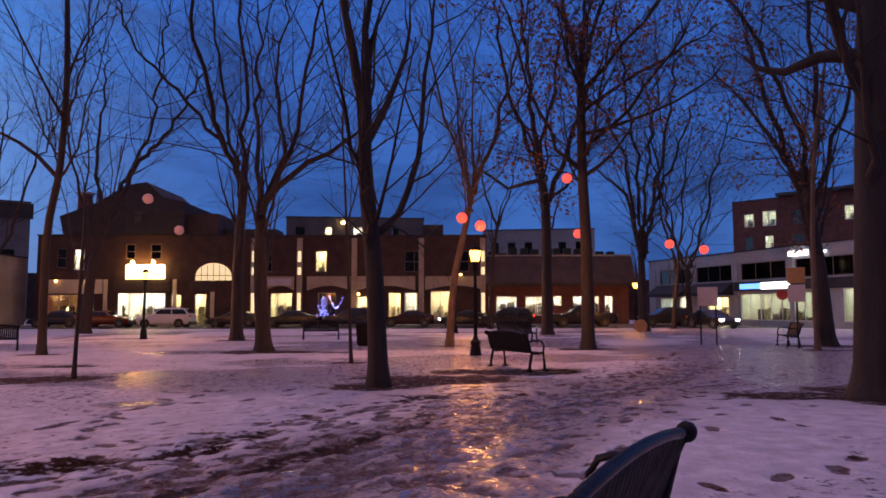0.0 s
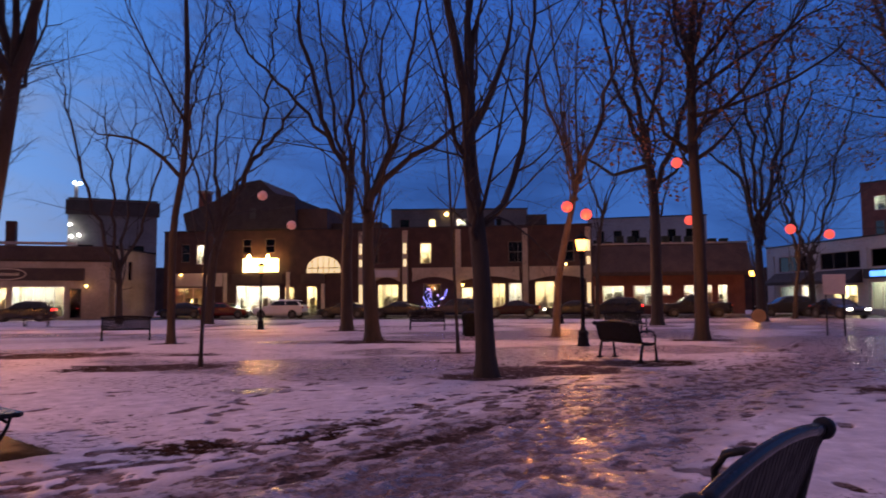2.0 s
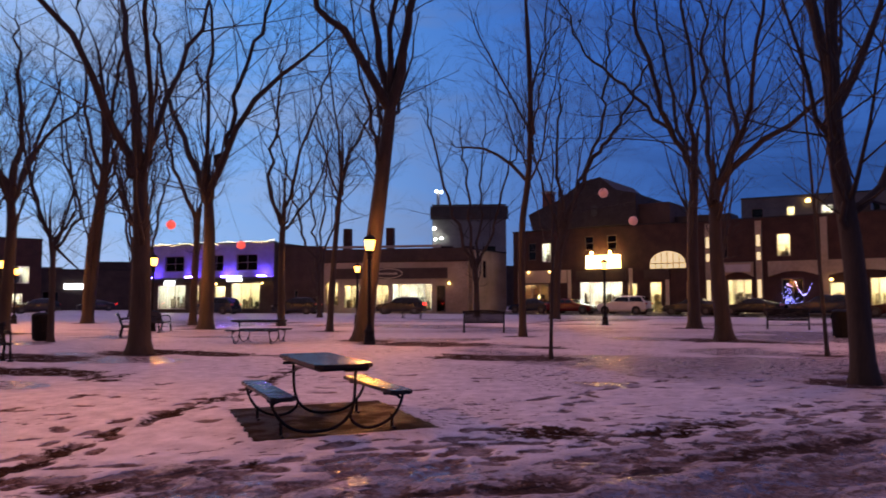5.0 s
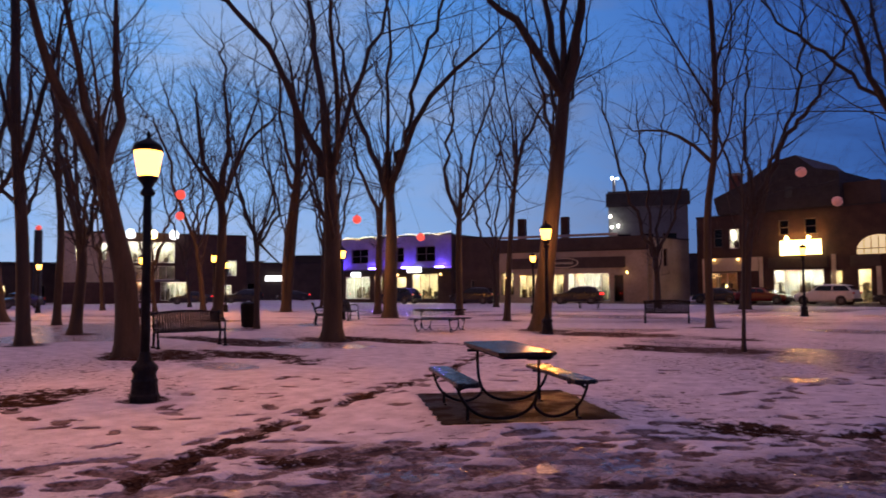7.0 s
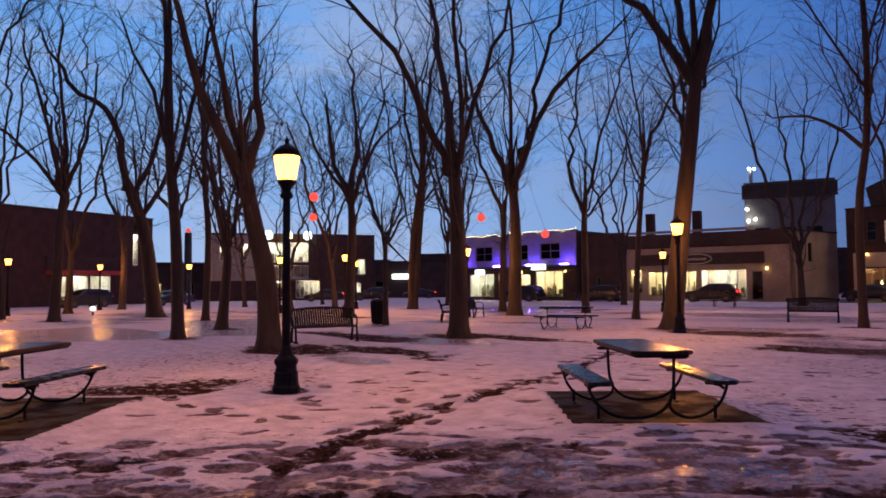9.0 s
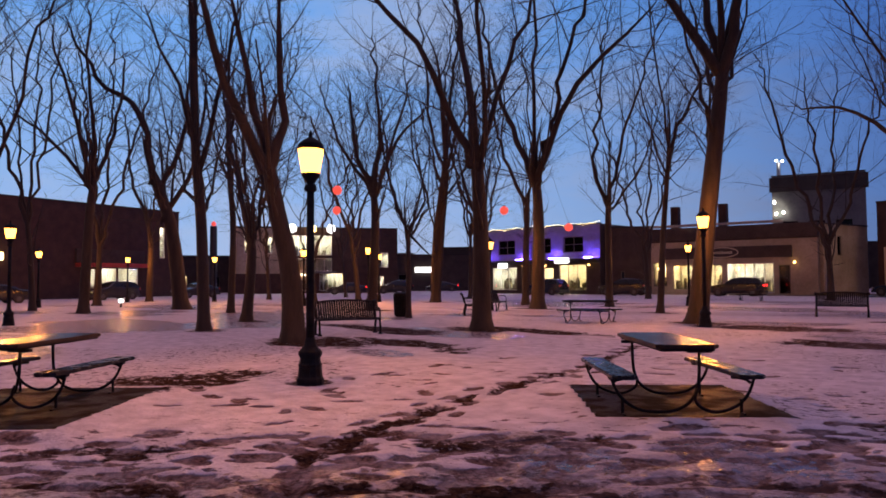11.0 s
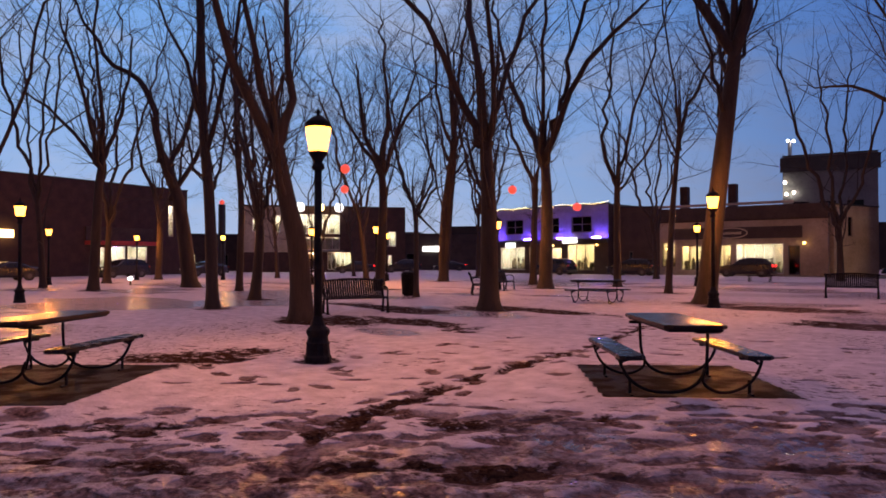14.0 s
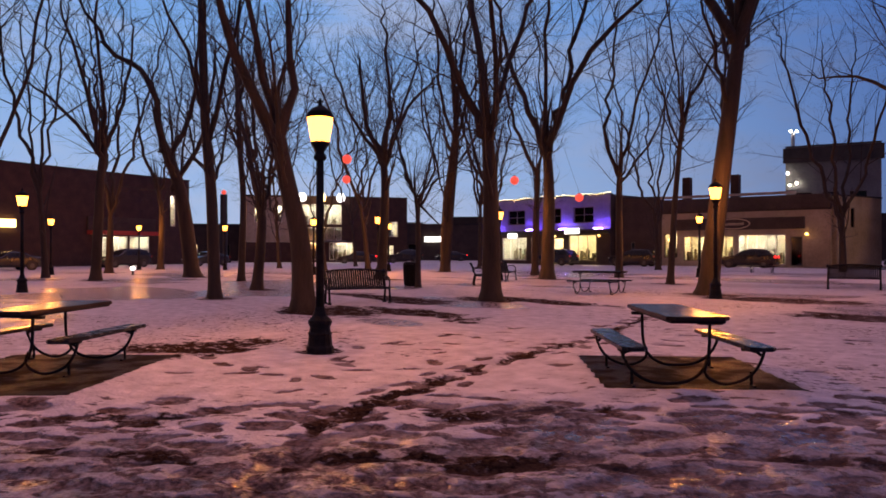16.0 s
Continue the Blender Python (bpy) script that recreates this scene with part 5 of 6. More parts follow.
def room(ob, h, y, light, depth=2.6, goods=8, seed=0, wall=None):
    """A lit room behind an opening, with ceiling lights and what stands in it."""
    rng = random.Random(seed)
    x0, x1, z0, z1 = h[0] - 0.25, h[1] + 0.25, max(h[2] - 0.6, 0.02), h[3] + 0.35
    ya, yb = y + 0.31, y + 0.31 + depth
    bm = bmesh.new()
    vs = [bm.verts.new((a, b, c)) for a in (x0, x1) for b in (ya, yb) for c in (z0, z1)]
    for q in ((2, 3, 7, 6), (0, 1, 3, 2), (4, 6, 7, 5), (0, 2, 6, 4), (1, 5, 7, 3)):
        bm.faces.new([vs[i] for i in q])
    r = part("room", bm, wall or INTERIOR, ob, "bright interior seen through the glass")
    n = max(1, int((x1 - x0) / 1.6))
    for k in range(n):
        c = x0 + (x1 - x0) * (k + 0.5) / n
        part("ceiling_light", boxed(c - 0.45, c + 0.45, (ya + yb) / 2 - 0.5, (ya + yb) / 2 + 0.3, z1 - 0.07, z1 - 0.03), light, r)
    for k in range(goods):
        w, hh = rng.uniform(0.12, 0.6), rng.uniform(0.25, 1.0) * min(1.9, z1 - z0 - 0.9)
        c = rng.uniform(x0 + 0.5, x1 - 0.5)
        d = ya + 0.3 + (yb - ya - 0.8) * rng.random() ** 1.6
        bm = bmesh.new()
        box(bm, c - w / 2, c + w / 2, d - 0.15, d + 0.2, z0, z0 + hh, 0.02)
        if hh > 0.9:
            for s in range(3):
                box(bm, c - w / 2 - 0.04, c + w / 2 + 0.04, d - 0.22, d - 0.16, z0 + hh * (s + 1) / 4, z0 + hh * (s + 1) / 4 + 0.05)
        part("display_shelf", bm, GOODS, r)
    return r


def house(name, a, b, depth, z, mat, label, holes=(), roof=None, side=None, parapet=0.25):
    """A block with a pierced front. holes: x0, x1, z0, z1, kind, across, up."""
    m, w = frame_m(a, b)
    ob = thing(name, m, label, "building")
    part("front_wall", pierced(0, w, -0.3, z, holes), mat, ob)
    bm = bmesh.new()
    box(bm, 0, 0.3, 0.3, depth, -0.3, z)
    box(bm, w - 0.3, w, 0.3, depth, -0.3, z)
    box(bm, 0.3, w - 0.3, depth - 0.3, depth, -0.3, z)
    part("side_wall", bm, side or mat, ob)
    part("roof", boxed(0.3, w - 0.3, 0.3, depth - 0.3, z - parapet - 0.2, z - parapet), roof or SHINGLE, ob)
    part("coping", boxed(-0.06, w + 0.06, -0.06, 0.36, z + 0.002, z + 0.12), roof or SHINGLE, ob)
    for k, h in enumerate(holes):
        kind = h[4]
        bars = (h[5], h[6]) if len(h) > 6 else (1, 1)
        if kind == "dark":
            window(ob, h, 0, bars, None, DARK_GLASS)
            # solid near-black block whose colour stands in for the unlit room's shade
            part("unlit_room_block", boxed(h[0] - 0.1, h[1] + 0.1, 0.35, 1.6, h[2] - 0.1, h[3] + 0.1), DARK, ob)
        else:
            window(ob, h, 0, bars, FRAME_WHITE if kind in ("cool", "dim", "red") else FRAME, name="shop_window" if h[2] < 1.6 and h[3] < 3.6 else "window")
            room(ob, h, 0, {"cool": COOL_LIGHT, "dim": DIM_LIGHT, "red": RED_GLOW}.get(kind, WARM_PANEL), 2.6 if h[2] < 2.5 else 1.8, 6 + int(2.6 * (h[1] - h[0])) if h[2] < 2.5 else 3, hash((round(h[0] * 10), len(holes))) % 1000)
    return ob, w


def bars_text(ob, x0, x1, y, z0, z1, mat, seed, name="lettering", arc=0.0):
    """Unreadable lettering as a row of plain bars."""
    rng = random.Random(seed)
    bm = bmesh.new()
    x = x0
    while x < x1 - 0.05:
        w = rng.uniform(0.06, 0.14) * (z1 - z0) * 4
        w = min(w, x1 - x)
        box(bm, x, x + w * 0.7, y - 0.02, y, z0, z1 - rng.choice((0, 0.25)) * (z1 - z0))
        x += w
    return part(name, bm, mat, ob)


FAR_HOUSES = [((-66, 107), (-44.5, 117), 7.0, 0), ((-128.6, 4), (-127.2, 18), 6.5, 0), ((-127.0, 19), (-124.2, 33), 7.0, 0), ((-123.6, 34), (-119.2, 48), 6.0, 0), ((-118.6, 50), (-107, 72), 6.5, 0), ((35.8, 93.3), (43.5, 90.0), 5.3, 0), ((-104, 76), (-72, 104), 7.5, 0)]
O = Vector((8.12, 65.54))
U = Vector((0.9914, -0.1305))


def street(u):
    return tuple(O + U * u)


# the corner house with its gable, and the shop below it
hx = 37.7
corner, w = house("corner_house", street(-37.7), street(-21.0), 11, 8.4, BRICK_DARK, "dark two-storey corner house with gable roof over lit shops",
                  [(hx - 36.6, hx - 33.6, 0.5, 2.9, "red", 3, 1), (hx - 33.2, hx - 32.3, 0.05, 2.7, "warm"), (hx - 30.1, hx - 25.7, 0.25, 3.05, "cool", 4, 1), (hx - 25.2, hx - 24.2, 0.1, 2.9, "warm"),
                   (hx - 23.0, hx - 21.9, 0.1, 2.95, "warm", 1, 2), (hx - 35.9, hx - 35.0, 5.4, 7.2, "dark", 1, 2), (hx - 34.3, hx - 33.3, 5.2, 7.1, "cool", 1, 2), (hx - 29.5, hx - 28.6, 6.2, 7.6, "dark", 1, 2), (hx - 27.2, hx - 26.2, 6.2, 7.6, "dark", 1, 2)])
bm = bmesh.new()
ridge = [(2.4, -0.2, 8.54), (2.0, -0.2, 10.2), (5.5, -0.2, 11.5), (8.1, -0.2, 13.1), (10.0, -0.2, 13.4), (11.6, -0.2, 12.0), (13.6, -0.2, 11.5), (13.6, -0.2, 8.54)]
fr = [bm.verts.new(p) for p in ridge]
bk = [bm.verts.new((p[0], 9.0, p[2])) for p in ridge]
bm.faces.new(fr)
bm.faces.new(bk[::-1])
for i in range(len(ridge)):
    j = (i + 1) % len(ridge)
    bm.faces.new((fr[i], bk[i], bk[j], fr[j]))
gable = part("gable", bm, SHINGLE, corner)
part("gable_window", boxed(9.0, 9.6, -0.26, -0.21, 9.6, 10.6), DARK, gable)
part("dormer", boxed(13.62, 16.6, 0.5, 7, 8.54, 10.5, 0.05), BROWN, corner)
ch = part("chimney", boxed(2.5, 3.5, 2, 3, 8.3, 12.6, 0.04), BRICK_RED, corner)
part("chimney_cap", boxed(2.4, 3.6, 1.9, 3.1, 12.6, 12.85), KERB, ch)
band = part("shop_band", boxed(7.2, 12.4, -0.16, -0.003, 3.2, 4.15, 0.03), BROWN, corner)
part("shop_band", boxed(14.2, 16.6, -0.16, -0.003, 3.15, 4.1, 0.03), BROWN, corner)
part("shop_band", boxed(0.9, 6.2, -0.14, -0.003, 3.0, 4.3, 0.03), CREAM, corner)
sg = part("sign_box", boxed(8.4, 11.9, -0.34, -0.02, 4.35, 5.65, 0.06), SIGN_LIGHT, corner, "glowing yellow shop sign box")
for x in (9.2, 11.1):
    lamp = part("sign_lamp", lathe([(0.02, -0.14), (0.11, -0.08), (0.14, 0), (0.11, 0.08), (0.02, 0.14)], 12, None, Matrix.Translation((x, -0.75, 5.85))), SPOT_BULB, corner, "bright amber lamp over the sign")
    part("bracket", piped([(x, -0.72, 5.99), (x, -0.6, 6.15), (x, -0.2, 6.2), (x, 0.02, 6.1)], 0.025, 6), IRON, lamp)
for q in (0.6, 6.3, 12.7, 16.2):
    part("pilaster", boxed(q, q + 0.35, -0.12, -0.003, 0.0, 4.3, 0.02), CREAM, corner)
bm = bmesh.new()
pts = [(14.8, 4.2)] + [(16.45 - 1.65 * math.cos(a), 4.55 + 1.25 * math.sin(a)) for a in [math.pi * i / 12 for i in range(13)]] + [(18.1, 4.2)]
fr = [bm.verts.new((x, -0.05, z)) for x, z in pts]
bm.faces.new(fr)
ex = bmesh.ops.extrude_face_region(bm, geom=bm.faces[:])
bmesh.ops.translate(bm, verts=[v for v in ex["geom"] if isinstance(v, bmesh.types.BMVert)], vec=(0, -0.12, 0))
# arched window; a solid glowing panel stands in for the lit room behind
arch = part("arched_sign", bm, ARCH_LIGHT, corner, "arched window with a glowing panel for its lit room")
for q in range(5):
    x = 15.35 + 0.55 * q
    part("muntin", boxed(x - 0.03, x + 0.03, -0.20, -0.172, 4.22, 4.55 + 1.2 * math.sqrt(max(0.0, 1 - ((x - 16.45) / 1.65) ** 2)) - 0.05), FRAME, arch)
part("transom", boxed(14.85, 18.05, -0.205, -0.172, 4.62, 4.70), FRAME, arch)
for x in (2.0, 4.4):
    part("wall_lamp", lathe([(0.02, -0.1), (0.1, -0.06), (0.12, 0), (0.02, 0.1)], 10, None, Matrix.Translation((x, -0.35, 4.15))), SMALL_LIGHT, corner)
tree_ob = lathe([(0.30, 0), (0.2, 0.4), (0.22, 0.42), (0.1, 0.8), (0.12, 0.82), (0.02, 1.2)], 10, None, Matrix.Translation((2.6, 0.8, 0.6)))
part("window_fir", tree_ob, FAIRY, corner, "small decorated fir glowing in the window")

# the long brick row
rx = 21.0
row, w = house("brick_row", street(-21.0), street(4.0), 12, 8.3, BRICK_DARK, "long two-storey brick row with arched shop fronts",
               [(rx - 19.6, rx - 18.9, 0.4, 2.9, "warm"), (rx - 16.0, rx - 13.95, 0.45, 3.05, "warm", 3, 1), (rx - 11.6, rx - 9.9, 0.45, 3.1, "dark", 2, 1), (rx - 5.1, rx - 3.9, 0.4, 3.05, "warm", 2, 1), (rx - 3.6, rx - 2.4, 0.1, 3.05, "cool", 2, 2),
                (rx - 1.2, rx + 0.6, 0.4, 3.2, "warm", 2, 1), (rx - 8.0, rx - 6.9, 0.2, 2.7, "warm", 1, 2),
                (rx - 11.9, rx - 10.8, 4.95, 6.9, "warm", 1, 2), (rx - 17.0, rx - 15.9, 4.95, 6.9, "dark", 1, 2), (rx - 7.0, rx - 5.9, 4.95, 6.9, "dark", 1, 2), (rx - 3.6, rx - 1.8, 4.95, 6.9, "dark", 2, 2), (rx + 1.4, rx + 2.4, 4.95, 6.9, "dark", 1, 2)])
for a, b in ((4.6, 7.2), (8.4, 12.4), (12.9, 18.4), (19.3, 24.9)):
    # pale fascia with a shallow arch under it
    bm = bmesh.new()
    n = 12
    lo = [bm.verts.new((a + (b - a) * i / n, -0.2, 3.25 + 0.45 * math.sin(math.pi * i / n))) for i in range(n + 1)]
    hi = [bm.verts.new((a + (b - a) * i / n, -0.2, 4.55)) for i in range(n + 1)]
    for i in range(n):
        bm.faces.new((lo[i], lo[i + 1], hi[i + 1], hi[i]))
    ex = bmesh.ops.extrude_face_region(bm, geom=bm.faces[:])
    bmesh.ops.translate(bm, verts=[v for v in ex["geom"] if isinstance(v, bmesh.types.BMVert)], vec=(0, 0.195, 0))
    bmesh.ops.recalc_face_normals(bm, faces=bm.faces[:])
    part("fascia", bm, STUCCO, row)
for x in (7.45, 3.2, 12.5, 18.7, 24.4):
    pil = part("pilaster", boxed(x, x + 0.5, -0.24, -0.003, 0.0, 8.1, 0.03), STUCCO, row)
    if x < 8 or x > 24:
        for z0, z1 in ((1.2, 3.6), (4.7, 5.6), (5.9, 7.2)):
            part("wall_light", boxed(x + 0.1, x + 0.4, -0.275, -0.245, z0, z0 + (z1 - z0) * 0.75, 0.01), STRIP_LIGHT, pil)
part("shop_sign", boxed(4.6, 7.0, -0.34, -0.215, 3.7, 4.35, 0.02), PALE_PANEL, row)
bulb = lambda ob, x, y, z, r=0.12, mat=None: part("wall_lamp", lathe([(0.02, -r), (r * 0.8, -r * 0.6), (r, 0), (r * 0.8, r * 0.6), (0.02, r)], 10, None, Matrix.Translation((x, y, z))), mat or SMALL_LIGHT, ob)
bulb(row, 13.2, -0.5, 2.9)
bulb(row, 22.6, -0.5, 4.7)
rng = random.Random(8)
bm = bmesh.new()
for k in range(70):
    # strung loosely over a shrub, and in a sagging line beside it
    q = rng.random()
    c = Vector((10.0 + rng.gauss(0, 0.42) * (1.15 - q), -0.35 + rng.uniform(-0.1, 0.1), 0.9 + 1.7 * q ** 1.3))
    if k % 3 == 0:
        c = Vector((10.5 + 1.3 * q, -0.3, 2.75 - 1.1 * math.sin(math.pi * q) + rng.uniform(-0.05, 0.05)))
    lathe([(0.005, -0.03), (0.03, 0), (0.005, 0.03)], 5, bm, Matrix.Translation(c))
part("fairy_lights", bm, FAIRY_BLUE, row, "string of blue fairy lights")
for x0, x1, z0, z1 in ((-0.1, 5.0, 8.45, 9.2), (14.5, 16.0, 8.45, 9.4), (19.0, 21.0, 8.45, 9.6)):
    part("roof_plant", boxed(x0, x1, 2.0, 5.0, z0, z1, 0.05), DARK, row)

# the low brick corner with a deep eave
lx = -4.0
low, w = house("low_brick_shop", street(4.05), street(17.1), 12, 4.0, BRICK_RED, "low red-brick shop with a deep dark mansard roof",
               [(0.1, 0.35, 1.4, 2.7, "cool"), (0.8, 2.7, 0.9, 2.7, "cool", 2, 1), (3.5, 5.4, 0.9, 2.7, "cool", 2, 2), (6.1, 6.85, 1.8, 2.7, "cool"), (7.9, 8.75, 1.8, 2.7, "cool", 1, 1), (9.9, 10.3, 0.9, 2.7, "cool"), (10.8, 11.6, 0.1, 2.7, "cool", 1, 2)])
bm = bmesh.new()
w = 13.05
prof = [(-0.7, 3.55), (-0.7, 3.9), (0.9, 6.3), (1.1, 6.45), (1.1, 3.9)]
L = [bm.verts.new((-0.15, a, b)) for a, b in prof]
R = [bm.verts.new((w + 0.6, a, b)) for a, b in prof]
bm.faces.new(L)
bm.faces.new(R[::-1])
for i in range(5):
    j = (i + 1) % 5
    bm.faces.new((L[i], R[i], R[j], L[j]))
bmesh.ops.recalc_face_normals(bm, faces=bm.faces[:])
part("mansard", bm, BROWN, low)
part("eave_lip", boxed(-0.2, w + 0.65, 0.98, 1.25, 6.45, 6.62), KERB, low)
for k in range(12):
    part("roof_planter", boxed(0.3 + k * 1.05, 1.0 + k * 1.05, 3.0, 3.8, 4.0, 6.9 + 0.6 * rng.random(), 0.05), HEDGE, low)

# taller houses behind the row
back1, w = house("rear_house", (-7.9, 84.8), (8.3, 84.7), 8, 12.3, GREY, "grey upper storey behind the brick row",
                 [(4.5, 5.3, 10.2, 11.2, "warm"), (7.8, 8.9, 10.2, 11.2, "cool", 1, 2), (1.0, 2.2, 10.2, 11.2, "dark"), (12.0, 13.2, 10.2, 11.2, "dark")])
bulb(back1, 6.6, -0.4, 11.7, 0.25, SMALL_LIGHT)
back2, w = house("pale_rear_house", (16.2, 88.5), (29.6, 84.9), 8, 11.4, WHITE, "pale upper storeys behind the low shop",
                 [(1.0 + 2.1 * k, 2.0 + 2.1 * k, 8.3, 9.9, "dark") for k in range(6)])

# white shop building along the side street
white, w = house("white_shop_building", (31.5, 73.4), (37.2, 40.5), 14, 6.5, WHITE, "long white commercial building with dark awnings and a lit sign",
                 [(2.0, 4.4, 0.3, 2.6, "dim", 2, 1), (5.2, 6.6, 0.1, 2.7, "cool"), (9.5, 12.5, 0.6, 2.6, "warm", 3, 1), (14.0, 22.5, 0.5, 2.8, "dim", 7, 1), (25.0, 31.5, 0.5, 3.0, "dim", 5, 1),
                  (2.0, 6.5, 4.0, 5.5, "dark", 3, 1), (8.0, 13.0, 4.0, 5.5, "dark", 3, 1), (14.2, 19.5, 4.0, 5.5, "dark", 3, 1), (20.5, 31.5, 4.0, 5.5, "dark", 6, 1)])
for a, b in ((1.4, 7.0), (7.6, 13.2)):
    bm = bmesh.new()
    L = [bm.verts.new((a, y, z)) for y, z in ((-0.02, 3.9), (-1.3, 3.0), (-1.3, 2.7), (-0.02, 2.75))]
    R = [bm.verts.new((b, y, z)) for y, z in ((-0.02, 3.9), (-1.3, 3.0), (-1.3, 2.7), (-0.02, 2.75))]
    bm.faces.new(L)
    bm.faces.new(R[::-1])
    for i in range(4):
        j = (i + 1) % 4
        bm.faces.new((L[i], R[i], R[j], L[j]))
    part("awning", bm, AWNING, white)
part("fascia", boxed(13.6, 32, -0.3, -0.003, 3.05, 3.85, 0.03), AWNING, white)
part("blue_sign", boxed(14.5, 17.0, -0.42, -0.31, 3.2, 3.65, 0.03), SIGN_BLUE, white)
part("white_sign", boxed(17.1, 20.2, -0.42, -0.31, 3.15, 3.7, 0.03), SIGN_WHITE, white)
sgn = part("roof_sign", boxed(20.0, 22.0, -0.2, -0.02, 5.72, 6.12, 0.1), SIGN_WHITE, white)
bars_text(white, 22.2, 23.8, -0.1, 5.78, 6.0, SIGN_WHITE, 4, "sign_lettering")
for q in (0.8, 7.2, 13.4, 19.9, 31.6):
    part("pier", boxed(q, q + 0.5, -0.1, -0.003, 0, 5.65, 0.02), WHITE, white)
brick4, w = house("brick_flats", (46.6, 82.6), (58.0, 67.5), 12, 14.6, BRICK_RED, "four-storey red-brick block of flats with pale windows",
                  [(1.4, 2.6, 11.4, 13.0, "dim", 1, 2), (3.6, 5.2, 11.4, 13.2, "dim", 2, 2), (1.4, 2.4, 8.6, 10.2, "dark", 1, 2), (3.8, 4.8, 8.6, 10.2, "dim", 1, 2), (7.0, 8.2, 11.4, 13.0, "dark", 2, 2), (9.6, 10.8, 11.4, 13.0, "dark", 2, 2),
                   (12.6, 13.6, 11.4, 13.0, "dim", 1, 2), (15.2, 16.4, 11.4, 13.0, "dim", 1, 2), (14.0, 15.0, 9.4, 10.6, "warm", 1, 2), (7.0, 8.2, 8.6, 10.2, "dark", 2, 2)])
part("roof_slab", boxed(5.5, 19.5, -0.8, 6, 14.75, 15.1), DARK, brick4)

# blue-lit shop
blue, w = house("violet_lit_shop", (-66.4, 55.25), (-50.6, 57.2), 10, 7.4, BROWN, "two-storey shop front washed in violet light",
                [(0.8, 4.6, 0.4, 3.0, "cool", 3, 1), (5.2, 6.4, 0.1, 3.0, "warm"), (8.4, 9.9, 0.1, 2.9, "warm", 1, 2), (10.6, 14.2, 0.4, 3.2, "warm", 3, 1),
                 (1.8, 4.4, 4.5, 6.2, "dark", 2, 2), (7.6, 9.6, 4.5, 6.2, "dark", 2, 2), (11.3, 13.9, 4.5, 6.2, "dark", 2, 2)])
part("cladding", pierced(-0.05, 16.0, 3.78, 7.36, [(1.8, 4.4, 4.5, 6.2), (7.6, 9.6, 4.5, 6.2), (11.3, 13.9, 4.5, 6.2)], -0.07, 0.065), VIOLET_WALL, blue, "smooth upper wall lit violet from below")
part("band", boxed(-0.1, 15.9, -0.25, -0.003, 3.3, 3.75, 0.03), DARK, blue)
# shelf added to keep the tubes' violet light off the lower wall
part("tube_shield", boxed(-0.1, 15.9, -1.0, -0.254, 3.66, 3.76, 0.02), DARK, blue)
for x in (0.4, 5.6, 10.3, 14.9):
    part("flood_tube", piped([(x - 0.5, -0.7, 3.86), (x + 0.5, -0.7, 3.86)], 0.04, 8), VIOLET_LIGHT, blue, "violet flood tube over the shop band")
bm = bmesh.new()
for k in range(64):
    x = 16.0 * k / 63
    z = 7.35 + 0.22 * abs(math.sin(x * 1.1)) + rng.uniform(-0.07, 0.07)
    lathe([(0.008, -0.045), (0.045, 0), (0.008, 0.045)], 5, bm, Matrix.Translation((x, -0.15, z)))
part("fairy_lights", bm, FAIRY, blue, "warm fairy lights along the parapet")
part("sign", boxed(9.8 + 0.5, 12.2, -0.4, -0.26, 3.35, 3.9, 0.1), SIGN_WHITE, blue)
part("sign", boxed(2.0, 3.4, -0.4, -0.26, 3.0, 3.5, 0.1), SIGN_WHITE, blue)
for x in (5.9, 9.0, 14.8):
    bulb(blue, x, -0.4, 3.1, 0.1)
dark, w = house("dark_timber_house", (-50.5, 57.9), (-46.6, 60.4), 9, 6.9, BROWN, "dark brown two-storey house in shadow", [(1.6, 2.0, 1.4, 2.4, "dark")])

# beige cafe
shop, w = house("beige_shop", (-46.5, 60.3), (-31.9, 64.7), 10, 5.2, STUCCO, "beige single-storey shop with a dark sign band and wide windows",
                [(0.2, 1.6, 0.8, 3.2, "warm"), (2.2, 4.6, 0.5, 2.9, "warm", 3, 1), (5.6, 7.0, 0.4, 2.9, "warm", 2, 1), (7.4, 11.6, 0.2, 3.0, "cool", 5, 1), (12.0, 13.0, 0.1, 2.8, "dark")], roof=BROWN)
part("parapet", boxed(-0.1, 15.3, -0.2, 1.0, 5.33, 6.6, 0.05), BROWN, shop)
part("parapet_rail", boxed(-0.1, 12.5, -0.15, 0.0, 6.7, 6.95), KERB, shop)
part("sign_band", boxed(1.2, 13.2, -0.14, -0.003, 3.5, 4.6, 0.03), BROWN, shop)
bm = bmesh.new()
for k in range(28):
    a = 2 * math.pi * k / 28
    b = 2 * math.pi * (k + 1) / 28
    pipe(bm, [(7.0 + 1.5 * math.cos(a), -0.17, 4.05 + 0.48 * math.sin(a)), (7.0 + 1.5 * math.cos(b), -0.17, 4.05 + 0.48 * math.sin(b))], 0.05, 5)
ring = part("oval_sign", bm, CREAM, shop, "gold oval outline on the sign band")
bars_text(shop, 6.0, 8.0, -0.15, 3.92, 4.18, CREAM, 6)
for x in (0.9, 5.1, 13.4):
    bulb(shop, x, -0.3, 2.6 + (x > 13) * 0.4, 0.12)
for k in range(2):
    c = part("chimney", boxed(0.7 + 4.9 * k, 1.5 + 4.9 * k, 4, 4.9, 5.0, 9.2, 0.05), BRICK_DARK, shop)
wing, w = house("grey_side_wing", (-31.7, 65.4), (-31.0, 72.6), 9, 6.4, STUCCO, "drab rendered side wing beside the shop", [(2.2, 2.9, 3.6, 5.4, "dark")])
